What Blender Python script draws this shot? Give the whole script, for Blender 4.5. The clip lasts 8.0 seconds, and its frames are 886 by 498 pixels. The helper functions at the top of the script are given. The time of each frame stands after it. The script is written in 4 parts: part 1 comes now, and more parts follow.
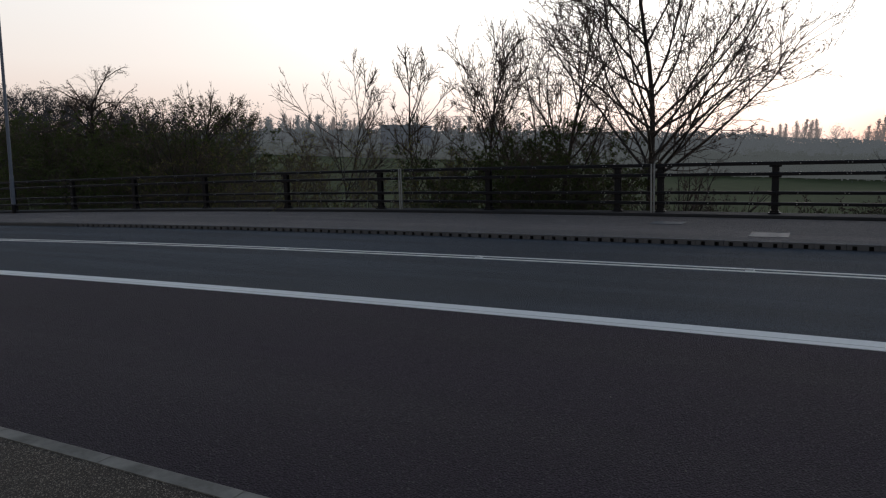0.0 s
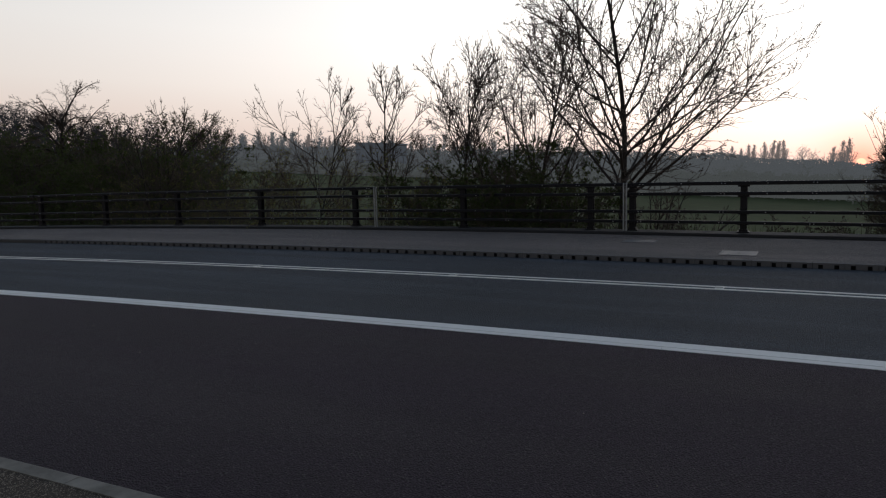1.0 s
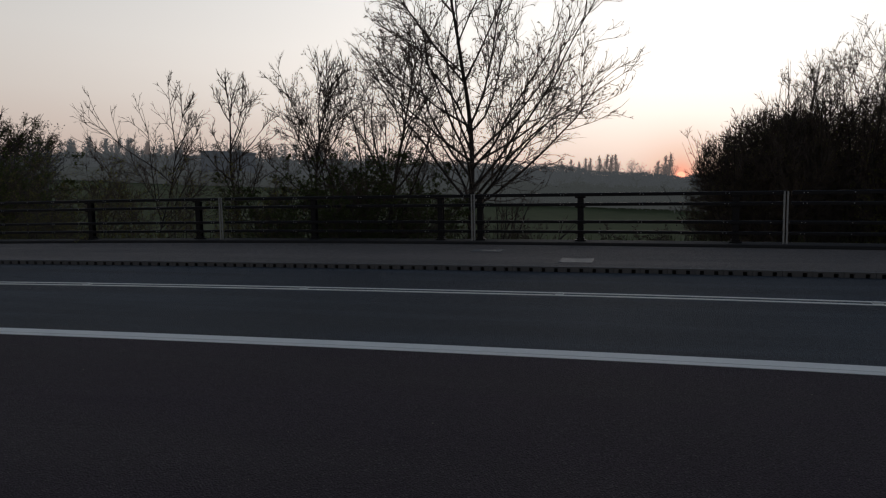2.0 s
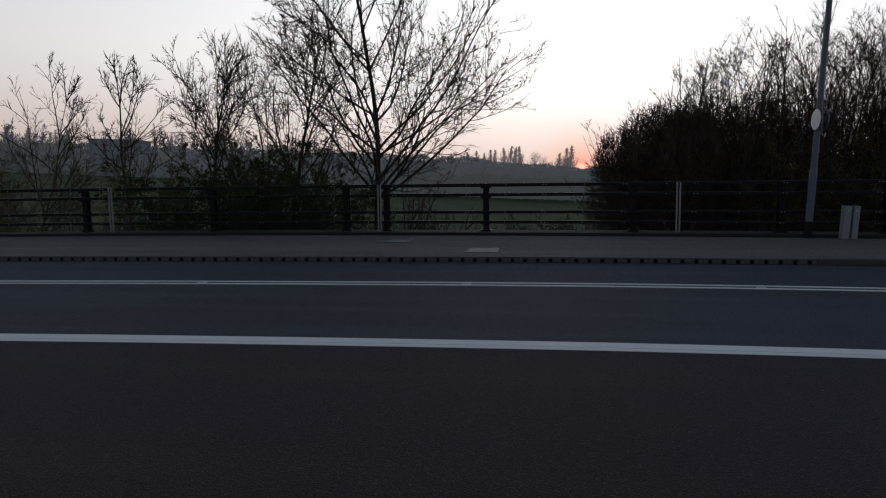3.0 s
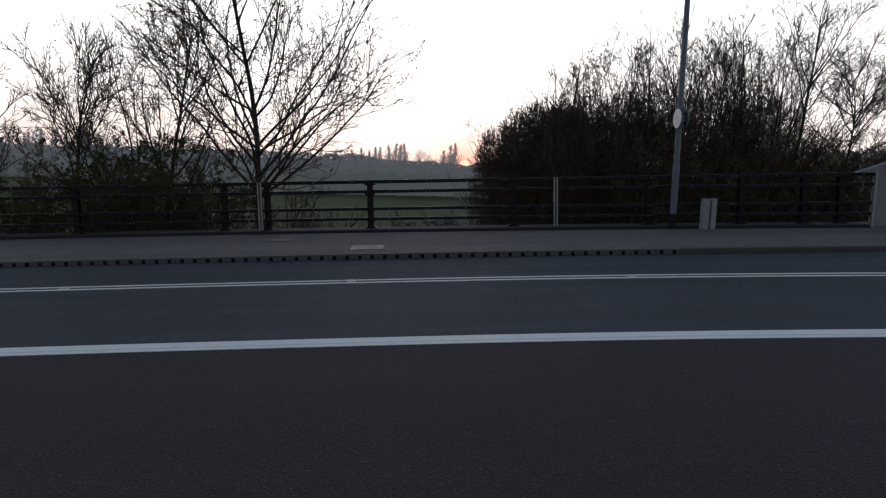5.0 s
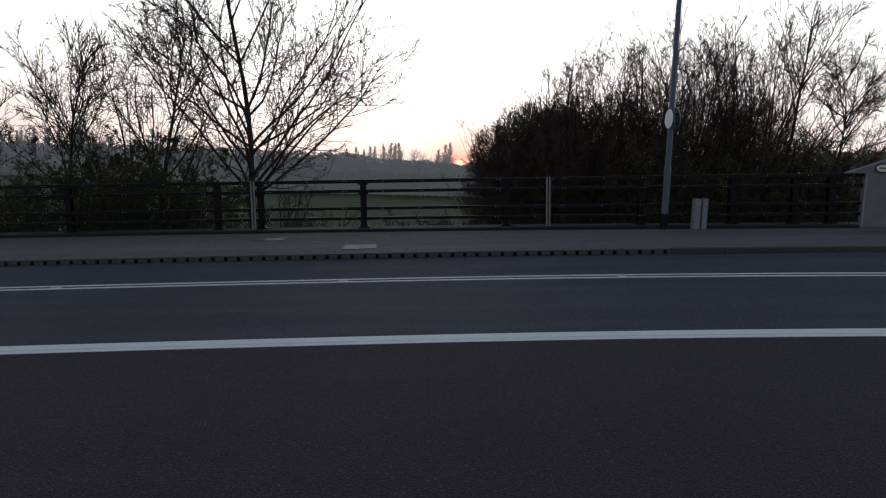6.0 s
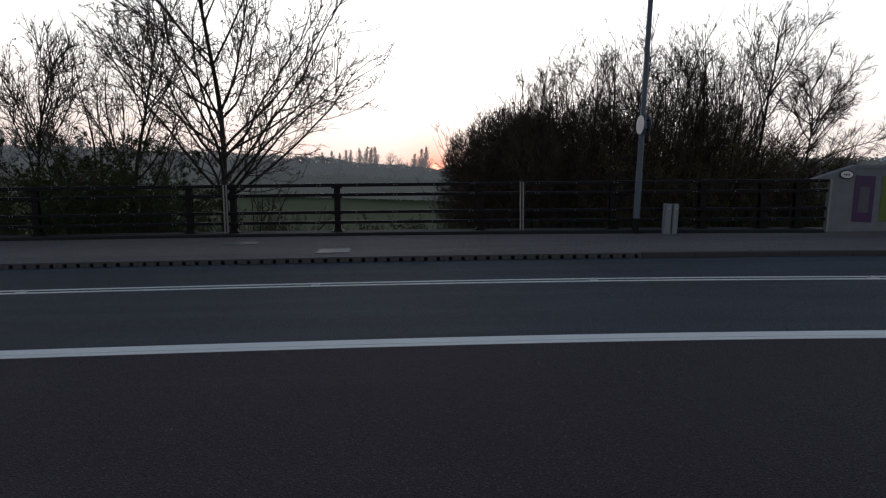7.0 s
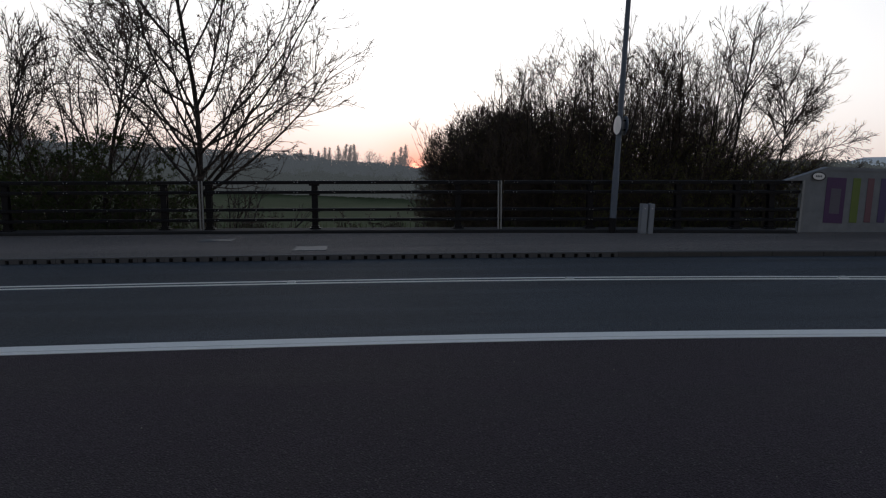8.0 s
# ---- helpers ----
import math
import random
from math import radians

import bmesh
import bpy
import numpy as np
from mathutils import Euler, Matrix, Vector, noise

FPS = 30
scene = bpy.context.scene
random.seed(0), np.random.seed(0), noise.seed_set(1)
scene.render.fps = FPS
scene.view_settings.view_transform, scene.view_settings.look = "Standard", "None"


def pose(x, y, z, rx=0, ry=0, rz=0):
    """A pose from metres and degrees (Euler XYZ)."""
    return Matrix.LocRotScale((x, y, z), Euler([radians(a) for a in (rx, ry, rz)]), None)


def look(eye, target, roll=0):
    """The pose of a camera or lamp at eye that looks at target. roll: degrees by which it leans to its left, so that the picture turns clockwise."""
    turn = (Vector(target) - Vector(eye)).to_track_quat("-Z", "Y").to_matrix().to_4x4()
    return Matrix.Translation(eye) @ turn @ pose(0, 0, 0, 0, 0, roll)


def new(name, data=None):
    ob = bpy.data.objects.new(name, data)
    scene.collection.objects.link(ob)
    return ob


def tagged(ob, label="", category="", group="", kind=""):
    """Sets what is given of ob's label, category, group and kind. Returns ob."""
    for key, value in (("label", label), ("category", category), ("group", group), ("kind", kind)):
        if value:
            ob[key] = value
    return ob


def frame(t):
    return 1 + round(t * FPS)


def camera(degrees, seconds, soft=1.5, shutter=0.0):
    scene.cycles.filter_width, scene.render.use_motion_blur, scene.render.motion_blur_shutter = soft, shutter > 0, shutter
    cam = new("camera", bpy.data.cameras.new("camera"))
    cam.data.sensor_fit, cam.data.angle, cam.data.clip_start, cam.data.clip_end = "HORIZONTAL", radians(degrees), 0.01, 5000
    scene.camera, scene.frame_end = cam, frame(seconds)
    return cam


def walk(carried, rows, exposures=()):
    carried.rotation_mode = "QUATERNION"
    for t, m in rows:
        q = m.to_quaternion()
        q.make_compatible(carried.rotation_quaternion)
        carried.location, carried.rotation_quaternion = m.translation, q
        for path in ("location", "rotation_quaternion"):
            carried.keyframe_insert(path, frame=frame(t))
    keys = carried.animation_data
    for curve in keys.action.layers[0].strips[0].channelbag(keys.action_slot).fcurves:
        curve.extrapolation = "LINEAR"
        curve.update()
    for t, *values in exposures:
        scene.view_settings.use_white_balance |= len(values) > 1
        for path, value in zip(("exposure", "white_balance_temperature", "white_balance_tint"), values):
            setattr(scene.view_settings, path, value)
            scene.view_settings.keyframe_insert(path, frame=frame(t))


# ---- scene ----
cam = camera(65.4, 8.0, soft=1.2)
# seconds, eye x y z, heading (to the left of +y), tilt, lean
ROWS = [
    (0.0, -0.079, -0.057, 1.613, 29.49, -9.14, 0.73),
    (0.5, -0.081, -0.071, 1.619, 29.56, -8.56, 0.94),
    (1.0, -0.063, -0.080, 1.615, 27.42, -7.63, 1.14),
    (1.5, -0.028, -0.065, 1.631, 21.79, -6.95, 1.40),
    (2.0, -0.024, -0.054, 1.635, 15.29, -6.48, 1.68),
    (3.5, -0.035, 0.072, 1.611, 5.14, -7.27, 2.11),
    (4.0, -0.035, 0.070, 1.620, 2.85, -7.66, 2.15),
    (4.5, -0.039, 0.054, 1.605, 0.72, -7.64, 1.98),
    (5.0, 0.010, 0.078, 1.605, -1.87, -6.89, 1.84),
    (6.5, 0.062, 0.006, 1.619, -2.73, -6.94, 2.12),
    (7.0, 0.093, 0.003, 1.617, -4.30, -6.51, 2.26),
    (7.5, 0.109, 0.032, 1.615, -5.31, -6.32, 2.68),
    (8.0, 0.117, 0.012, 1.611, -6.07, -6.55, 2.79),
]


def eye_pose(x, y, z, yaw, pitch, lean):
    a, b = radians(yaw), radians(pitch)
    return look((x, y, z), (x - math.sin(a) * math.cos(b), y + math.cos(a) * math.cos(b), z + math.sin(b)), lean)


# seconds, stops, kelvin, tint
EXPOSURES = [(0.0, 0.05, 6400, 10), (0.5, 0.00, 6400, 10), (1.0, -0.15, 6400, 10), (1.5, -0.45, 6500, 10), (2.0, -0.65, 6500, 10), (3.5, -0.50, 5950, 10), (4.0, -0.35, 5950, 10), (4.5, -0.15, 6000, 10), (5.0, 0.00, 6100, 10), (6.5, -0.15, 6150, 10), (7.0, -0.20, 6150, 10), (7.5, -0.30, 6150, 10), (8.0, -0.35, 6150, 10)]
walk(cam, [(t, eye_pose(*r)) for t, *r in ROWS], EXPOSURES)

# ---- sky and sun: a clear evening, the sun touching the far trees ----
SUN_AZ, SUN_EL = radians(3.45), radians(0.15)
world = bpy.data.worlds.new("evening_sky")
scene.world = world
world.use_nodes = True
wn, wl = world.node_tree.nodes, world.node_tree.links
wn.clear()
w_out = wn.new("ShaderNodeOutputWorld")
w_bg = wn.new("ShaderNodeBackground")
w_sky = wn.new("ShaderNodeTexSky")
w_sky.sky_type = "NISHITA"
w_sky.sun_disc = False
w_sky.sun_elevation, w_sky.sun_rotation = radians(2.0), SUN_AZ
w_sky.air_density, w_sky.dust_density, w_sky.ozone_density = 1.0, 1.0, 1.0
w_bg.inputs["Strength"].default_value = 1.0


def sky_math(op, a, b, lift=0.0):
    nd = wn.new("ShaderNodeMath")
    nd.operation = op
    for k, v in enumerate((a, b, 0.0)[:2] if op != "MULTIPLY_ADD" else (a, b, lift)):
        if isinstance(v, (int, float)):
            nd.inputs[k].default_value = v
        else:
            wl.new(v, nd.inputs[k])
    return nd.outputs[0]


def sky_mix(kind, fac, a, b):
    nd = wn.new("ShaderNodeMix")
    nd.data_type, nd.blend_type = "RGBA", kind
    nd.clamp_factor = False
    for sock, v in ((nd.inputs[0], fac), (nd.inputs[6], a), (nd.inputs[7], b)):
        if isinstance(v, (int, float)):
            sock.default_value = v
        elif isinstance(v, tuple):
            sock.default_value = (*v, 1)
        else:
            wl.new(v, sock)
    return nd.outputs[2]


def sky_ramp(fac, stops):
    nd = wn.new("ShaderNodeValToRGB")
    e = nd.color_ramp.elements
    e[0].position, e[0].color = stops[0][0], (*stops[0][1], 1)
    e[1].position, e[1].color = stops[-1][0], (*stops[-1][1], 1)
    for p, c in stops[1:-1]:
        k = e.new(p)
        k.color = (*c, 1)
    wl.new(fac, nd.inputs["Fac"])
    return nd.outputs["Color"]


# thin evening haze over the clear sky: peach at the horizon, milky above, blue overhead, brightest round the sun
w_co = wn.new("ShaderNodeTexCoord")
w_xyz = wn.new("ShaderNodeSeparateXYZ")
wl.new(w_co.outputs["Generated"], w_xyz.inputs[0])
haze = sky_ramp(w_xyz.outputs["Z"], [(0.0, (0.96, 0.73, 0.64)), (0.035, (1.06, 0.87, 0.77)), (0.09, (1.13, 1.02, 0.94)), (0.16, (1.14, 1.09, 1.04)), (0.26, (1.04, 1.05, 1.05)), (0.40, (0.30, 0.38, 0.51)), (1.0, (0.105, 0.17, 0.31))])
w_dot = wn.new("ShaderNodeVectorMath")
w_dot.operation = "DOT_PRODUCT"
wl.new(w_co.outputs["Generated"], w_dot.inputs[0])
w_dot.inputs[1].default_value = (math.sin(SUN_AZ) * math.cos(SUN_EL), math.cos(SUN_AZ) * math.cos(SUN_EL), math.sin(SUN_EL))
toward = sky_math("MAXIMUM", w_dot.outputs["Value"], 0.0)
wide = sky_math("MULTIPLY", sky_math("POWER", toward, 5.0), 1.0)
wide = sky_math("MULTIPLY", wide, sky_math("MINIMUM", sky_math("MULTIPLY_ADD", w_xyz.outputs["Z"], 6.0, 0.25), 1.0))
behind = sky_math("MULTIPLY_ADD", w_dot.outputs["Value"], 0.25, 0.75)
haze = sky_mix("MULTIPLY", 1.0, haze, behind)
haze = sky_mix("ADD", wide, haze, (1.0, 0.92, 0.85))
tight = sky_math("MULTIPLY", sky_math("POWER", toward, 900.0), 0.5)
haze = sky_mix("MIX", tight, haze, (1.25, 0.55, 0.34))
halo = sky_math("MULTIPLY", sky_math("POWER", toward, 9000.0), 0.85)
haze = sky_mix("MIX", halo, haze, (1.7, 0.58, 0.42))
disc = sky_math("GREATER_THAN", toward, math.cos(radians(0.33)))
haze = sky_mix("MIX", disc, haze, (2.6, 1.05, 0.72))
clear = sky_mix("MULTIPLY", 1.0, w_sky.outputs[0], (0.05, 0.05, 0.05))
wl.new(sky_mix("MIX", 0.9, clear, haze), w_bg.inputs["Color"])
wl.new(w_bg.outputs[0], w_out.inputs["Surface"])

sun_lamp = bpy.data.lights.new("sun", "SUN")
sun_lamp.energy, sun_lamp.angle, sun_lamp.color = 0.05, radians(1.5), (1.0, 0.45, 0.2)
sun = new("sun", sun_lamp)
sun.matrix_world = look((0, 0, 30), (-math.sin(SUN_AZ) * 100, -math.cos(SUN_AZ) * 100, 30 - 100 * math.tan(SUN_EL)))

# ---- materials ----
def material(name, base, rough=0.8, metal=0.0, spec=0.5):
    m = bpy.data.materials.new(name)
    m.use_nodes = True
    b = m.node_tree.nodes["Principled BSDF"]
    b.inputs["Base Color"].default_value = (*base, 1)
    b.inputs["Roughness"].default_value = rough
    b.inputs["Metallic"].default_value = metal
    b.inputs["Specular IOR Level"].default_value = spec
    return m, m.node_tree.nodes, m.node_tree.links, b


def place(nodes, links, scale=(1, 1, 1)):
    tc = nodes.new("ShaderNodeTexCoord")
    mp = nodes.new("ShaderNodeMapping")
    mp.inputs["Scale"].default_value = scale
    links.new(tc.outputs["Object"], mp.inputs["Vector"])
    return mp.outputs["Vector"]


def noise_at(nodes, links, vec, scale, detail=4, rough=0.55):
    n = nodes.new("ShaderNodeTexNoise")
    n.inputs["Scale"].default_value, n.inputs["Detail"].default_value, n.inputs["Roughness"].default_value = scale, detail, rough
    links.new(vec, n.inputs["Vector"])
    return n.outputs["Fac"]


def ramp(nodes, links, fac, stops):
    r = nodes.new("ShaderNodeValToRGB")
    e = r.color_ramp.elements
    e[0].position, e[0].color = stops[0][0], (*stops[0][1], 1)
    e[1].position, e[1].color = stops[-1][0], (*stops[-1][1], 1)
    for p, c in stops[1:-1]:
        k = e.new(p)
        k.color = (*c, 1)
    links.new(fac, r.inputs["Fac"])
    return r.outputs["Color"]


def mix(nodes, links, fac, a, b, kind="MIX"):
    m = nodes.new("ShaderNodeMix")
    m.data_type, m.blend_type = "RGBA", kind
    for sock, v in ((m.inputs[0], fac), (m.inputs[6], a), (m.inputs[7], b)):
        if isinstance(v, (int, float)):
            sock.default_value = v
        elif isinstance(v, tuple):
            sock.default_value = (*v, 1)
        else:
            links.new(v, sock)
    return m.outputs[2]


def bump(nodes, links, bsdf, height, strength, dist):
    b = nodes.new("ShaderNodeBump")
    b.inputs["Strength"].default_value, b.inputs["Distance"].default_value = strength, dist
    links.new(height, b.inputs["Height"])
    links.new(b.outputs["Normal"], bsdf.inputs["Normal"])


def rough_from(nodes, links, bsdf, fac, lo, hi):
    r = nodes.new("ShaderNodeMapRange")
    r.inputs["To Min"].default_value, r.inputs["To Max"].default_value = lo, hi
    links.new(fac, r.inputs["Value"])
    links.new(r.outputs[0], bsdf.inputs["Roughness"])


def voronoi(nodes, links, vec, scale):
    v = nodes.new("ShaderNodeTexVoronoi")
    v.inputs["Scale"].default_value = scale
    links.new(vec, v.inputs["Vector"])
    return v


def rolled_surface(name, dark, light, chip, chip_share, stone=55, streak=0.5, rough=(0.7, 0.95), gloss=0.35):
    """Rolled stone-and-binder surfacing: single chips, wheel streaks along the road and broad patches."""
    m, n, l, b = material(name, dark, 0.85, spec=gloss)
    v = place(n, l)
    lane = place(n, l, (0.05, 1.0, 1.0))
    broad = noise_at(n, l, v, 0.35, 3)
    streaks = noise_at(n, l, lane, 1.6, 3)
    grain = noise_at(n, l, v, 90, 3, 0.7)
    cells = voronoi(n, l, v, stone)
    c = ramp(n, l, grain, [(0.35, tuple(q * 0.6 for q in dark)), (0.65, tuple(q * 1.15 for q in light))])
    c = mix(n, l, ramp(n, l, streaks, [(0.42, (0, 0, 0)), (0.62, (streak,) * 3)]), c, tuple(min(1, q * 1.5) for q in light))
    c = mix(n, l, ramp(n, l, broad, [(0.4, (0, 0, 0)), (0.75, (0.5, 0.5, 0.5))]), c, tuple(q * 0.75 for q in dark))
    pick = n.new("ShaderNodeSeparateColor")
    l.new(cells.outputs["Color"], pick.inputs[0])
    chips = ramp(n, l, pick.outputs[0], [(1 - chip_share, (0, 0, 0)), (1 - chip_share + 0.02, (1, 1, 1))])
    c = mix(n, l, chips, c, chip)
    # shade between the chips painted in: colour darkens away from each chip's middle
    pit_shade = ramp(n, l, cells.outputs["Distance"], [(0.2, (1.25, 1.25, 1.25)), (0.75, (0.3, 0.3, 0.3))])
    c = mix(n, l, 1.0, c, pit_shade, "MULTIPLY")
    l.new(c, b.inputs["Base Color"])
    rough_from(n, l, b, streaks, *rough)
    bump(n, l, b, cells.outputs["Distance"], 1.0, 0.018)
    return m


def plain(name, dark, light, scale=8, rough=(0.5, 0.8), metal=0.0, relief=0.2, dist=0.003, spec=0.5):
    """Two tones of one colour in fine and broad patches, with slight relief."""
    m, n, l, b = material(name, dark, rough[0], metal, spec)
    v = place(n, l)
    fine = noise_at(n, l, v, scale, 5, 0.65)
    broad = noise_at(n, l, v, scale * 0.13, 3)
    c = mix(n, l, broad, ramp(n, l, fine, [(0.3, dark), (0.7, light)]), tuple((p + q) / 2.2 for p, q in zip(dark, light)))
    l.new(c, b.inputs["Base Color"])
    rough_from(n, l, b, fine, *rough)
    bump(n, l, b, fine, relief, dist)
    return m


ASPHALT = rolled_surface("asphalt", (0.036, 0.048, 0.061), (0.063, 0.080, 0.099), (0.12, 0.13, 0.135), 0.035, 80, 0.75, (0.66, 0.92), 0.38)
RED_LANE = rolled_surface("red_lane_surfacing", (0.032, 0.0192, 0.0305), (0.054, 0.035, 0.051), (0.085, 0.072, 0.075), 0.05, 90, 0.3, (0.68, 0.92), 0.34)
FOOTWAY = rolled_surface("footway_asphalt", (0.235, 0.202, 0.18), (0.335, 0.292, 0.26), (0.36, 0.33, 0.295), 0.06, 90, 0.3)
CHIPPED = rolled_surface("chipped_footway", (0.085, 0.067, 0.047), (0.165, 0.13, 0.093), (0.48, 0.41, 0.31), 0.18, 170, 0.1)
WHITE_LINE = plain("worn_white_line", (0.80, 0.79, 0.72), (0.95, 0.94, 0.87), 30, (0.55, 0.8))
KERB = plain("kerb_concrete", (0.085, 0.077, 0.062), (0.36, 0.335, 0.28), 6, (0.8, 0.98), relief=0.5, spec=0.15)
DRAIN = plain("drain_kerb_concrete", (0.062, 0.061, 0.062), (0.115, 0.112, 0.11), 14, (0.75, 0.95), relief=0.4)
# darker kerb concrete: shade on the far plain kerbstones is in the colour
DARK_KERB = plain("shaded_kerb_concrete", (0.045, 0.043, 0.04), (0.085, 0.08, 0.074), 14, (0.8, 0.95), relief=0.4)
CONCRETE = plain("wall_concrete", (0.155, 0.165, 0.175), (0.27, 0.28, 0.29), 3.5, (0.75, 0.95), relief=0.4, spec=0.25)
# paler copy of the drain concrete, with the light on its top painted in
LIT_TOP = plain("lit_kerb_top", (0.11, 0.105, 0.10), (0.20, 0.19, 0.178), 12, (0.75, 0.95), relief=0.4)
# plinth set near-black, far darker than the other concretes
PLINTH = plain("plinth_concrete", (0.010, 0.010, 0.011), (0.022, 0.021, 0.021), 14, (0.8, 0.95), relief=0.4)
# near-black; behind the drain openings it stands in for their shade
DARK_VOID = plain("void_black", (0.01, 0.01, 0.01), (0.02, 0.02, 0.02), 10, (0.9, 1.0))
BLACK_PAINT = plain("black_paint", (0.004, 0.004, 0.006), (0.010, 0.010, 0.013), 18, (0.32, 0.48), relief=0.1, spec=0.18)
GALVANISED = plain("galvanised_steel", (0.22, 0.23, 0.23), (0.36, 0.37, 0.37), 40, (0.4, 0.6), 0.55)
GREY_PAINT = plain("grey_pole_paint", (0.085, 0.108, 0.145), (0.125, 0.152, 0.195), 12, (0.4, 0.6))
PILLAR_PAINT = plain("pillar_paint", (0.19, 0.21, 0.235), (0.27, 0.29, 0.315), 15, (0.45, 0.65))
BOLT = plain("bolt_steel", (0.45, 0.45, 0.45), (0.6, 0.6, 0.6), 60, (0.25, 0.4), 0.9)
SIGN_WHITE = plain("sign_face", (0.80, 0.79, 0.76), (0.86, 0.85, 0.82), 10, (0.35, 0.5), relief=0.05)
COVER = plain("cover_steel", (0.075, 0.08, 0.09), (0.12, 0.127, 0.14), 25, (0.4, 0.65), 0.4)
STUD_MAT = plain("stud_plastic", (0.5, 0.5, 0.48), (0.7, 0.7, 0.68), 20, (0.3, 0.5))
GLASS_RED = plain("stud_reflector", (0.5, 0.5, 0.5), (0.75, 0.75, 0.75), 40, (0.1, 0.2))
BARK = plain("bark", (0.022, 0.017, 0.014), (0.05, 0.04, 0.033), 20, (0.8, 1.0), relief=0.6, dist=0.01)
TWIG = plain("twig_bark", (0.058, 0.041, 0.032), (0.11, 0.079, 0.060), 20, (0.8, 1.0), relief=0.2)
LEAF = plain("young_leaf", (0.12, 0.122, 0.038), (0.24, 0.232, 0.072), 3, (0.6, 0.8), relief=0.1, spec=0.2)
GRASS = plain("verge_grass", (0.035, 0.05, 0.015), (0.08, 0.09, 0.03), 3, (0.6, 0.85), relief=0.1)
IVY = plain("dark_leaf", (0.032, 0.043, 0.018), (0.072, 0.086, 0.034), 3, (0.6, 0.85), relief=0.1, spec=0.15)
BUD = plain("bud", (0.05, 0.032, 0.022), (0.09, 0.06, 0.035), 4, (0.6, 0.8), relief=0.1)


def let_through(mat, colour, share):
    """Thin leaves pass part of the light that falls on their backs."""
    n, l = mat.node_tree.nodes, mat.node_tree.links
    out = [k for k in n if k.type == "OUTPUT_MATERIAL"][0]
    front = out.inputs["Surface"].links[0].from_socket
    thin = n.new("ShaderNodeBsdfTranslucent")
    thin.inputs["Color"].default_value = (*colour, 1)
    both = n.new("ShaderNodeMixShader")
    both.inputs[0].default_value = share
    l.new(front, both.inputs[1])
    l.new(thin.outputs[0], both.inputs[2])
    l.new(both.outputs[0], out.inputs["Surface"])


let_through(LEAF, (0.19, 0.18, 0.05), 0.5)
let_through(IVY, (0.085, 0.11, 0.03), 0.45)
let_through(GRASS, (0.07, 0.09, 0.025), 0.4)
FIELD = plain("field_grass", (0.048, 0.062, 0.026), (0.088, 0.108, 0.046), 0.6, (0.9, 1.0), relief=0.5, dist=0.1, spec=0.05)
PURPLE = plain("purple_tile", (0.048, 0.014, 0.075), (0.075, 0.026, 0.11), 30, (0.3, 0.5))
GREEN = plain("green_tile", (0.10, 0.15, 0.02), (0.14, 0.20, 0.035), 30, (0.3, 0.5))
INSET = plain("worn_grey_tile", (0.085, 0.078, 0.105), (0.13, 0.12, 0.15), 25, (0.4, 0.6))
PINK = plain("plum_tile", (0.13, 0.055, 0.075), (0.17, 0.08, 0.10), 30, (0.3, 0.5))
BLUE = plain("violet_tile", (0.05, 0.035, 0.11), (0.075, 0.055, 0.15), 30, (0.3, 0.5))
INK = plain("black_ink", (0.01, 0.01, 0.012), (0.02, 0.02, 0.022), 20, (0.4, 0.5))


def far_material(name, base, haze_glow):
    """Distant backdrop: trees, walls and hills, with the lit evening haze put in as emission of their own."""
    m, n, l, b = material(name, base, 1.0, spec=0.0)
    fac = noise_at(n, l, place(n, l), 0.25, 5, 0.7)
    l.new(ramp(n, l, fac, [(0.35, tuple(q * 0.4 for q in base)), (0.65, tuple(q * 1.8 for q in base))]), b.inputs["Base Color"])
    b.inputs["Emission Color"].default_value = (*haze_glow, 1)
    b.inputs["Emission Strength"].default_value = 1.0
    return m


# second colour: haze in front of each layer, emitted by the surface itself
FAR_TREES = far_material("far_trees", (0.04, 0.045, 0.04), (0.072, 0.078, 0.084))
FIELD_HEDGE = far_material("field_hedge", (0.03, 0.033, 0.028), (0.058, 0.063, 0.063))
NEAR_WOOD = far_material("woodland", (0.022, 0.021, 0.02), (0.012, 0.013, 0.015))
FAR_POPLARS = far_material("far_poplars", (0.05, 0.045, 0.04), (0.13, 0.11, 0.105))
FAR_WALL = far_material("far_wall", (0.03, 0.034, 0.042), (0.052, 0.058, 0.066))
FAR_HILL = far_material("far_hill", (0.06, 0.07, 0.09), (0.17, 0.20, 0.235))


# ---- building helpers ----
def mesh_of(bm, name="mesh"):
    me = bpy.data.meshes.new(name)
    bm.to_mesh(me)
    bm.free()
    return me


def part(name, bm, mat, parent=None, label="", m=None, smooth=False):
    """Links a bmesh (or a shared mesh) as one object under a thing; its numbers are local to the thing."""
    me = mesh_of(bm, name) if isinstance(bm, bmesh.types.BMesh) else bm
    if mat and not me.materials:
        me.materials.append(mat)
    if smooth:
        me.shade_smooth()
    ob = new(name, me)
    if parent:
        ob.parent = parent
    if m:
        ob.matrix_basis = m
    return tagged(ob, label)


def thing(name, at, label, category, group="", kind="", turn=0.0, lean=0.0):
    ob = new(name)
    ob.empty_display_size = 0.2
    ob.matrix_basis = pose(*at, 0, lean, turn)
    return tagged(ob, label, category, group, kind)


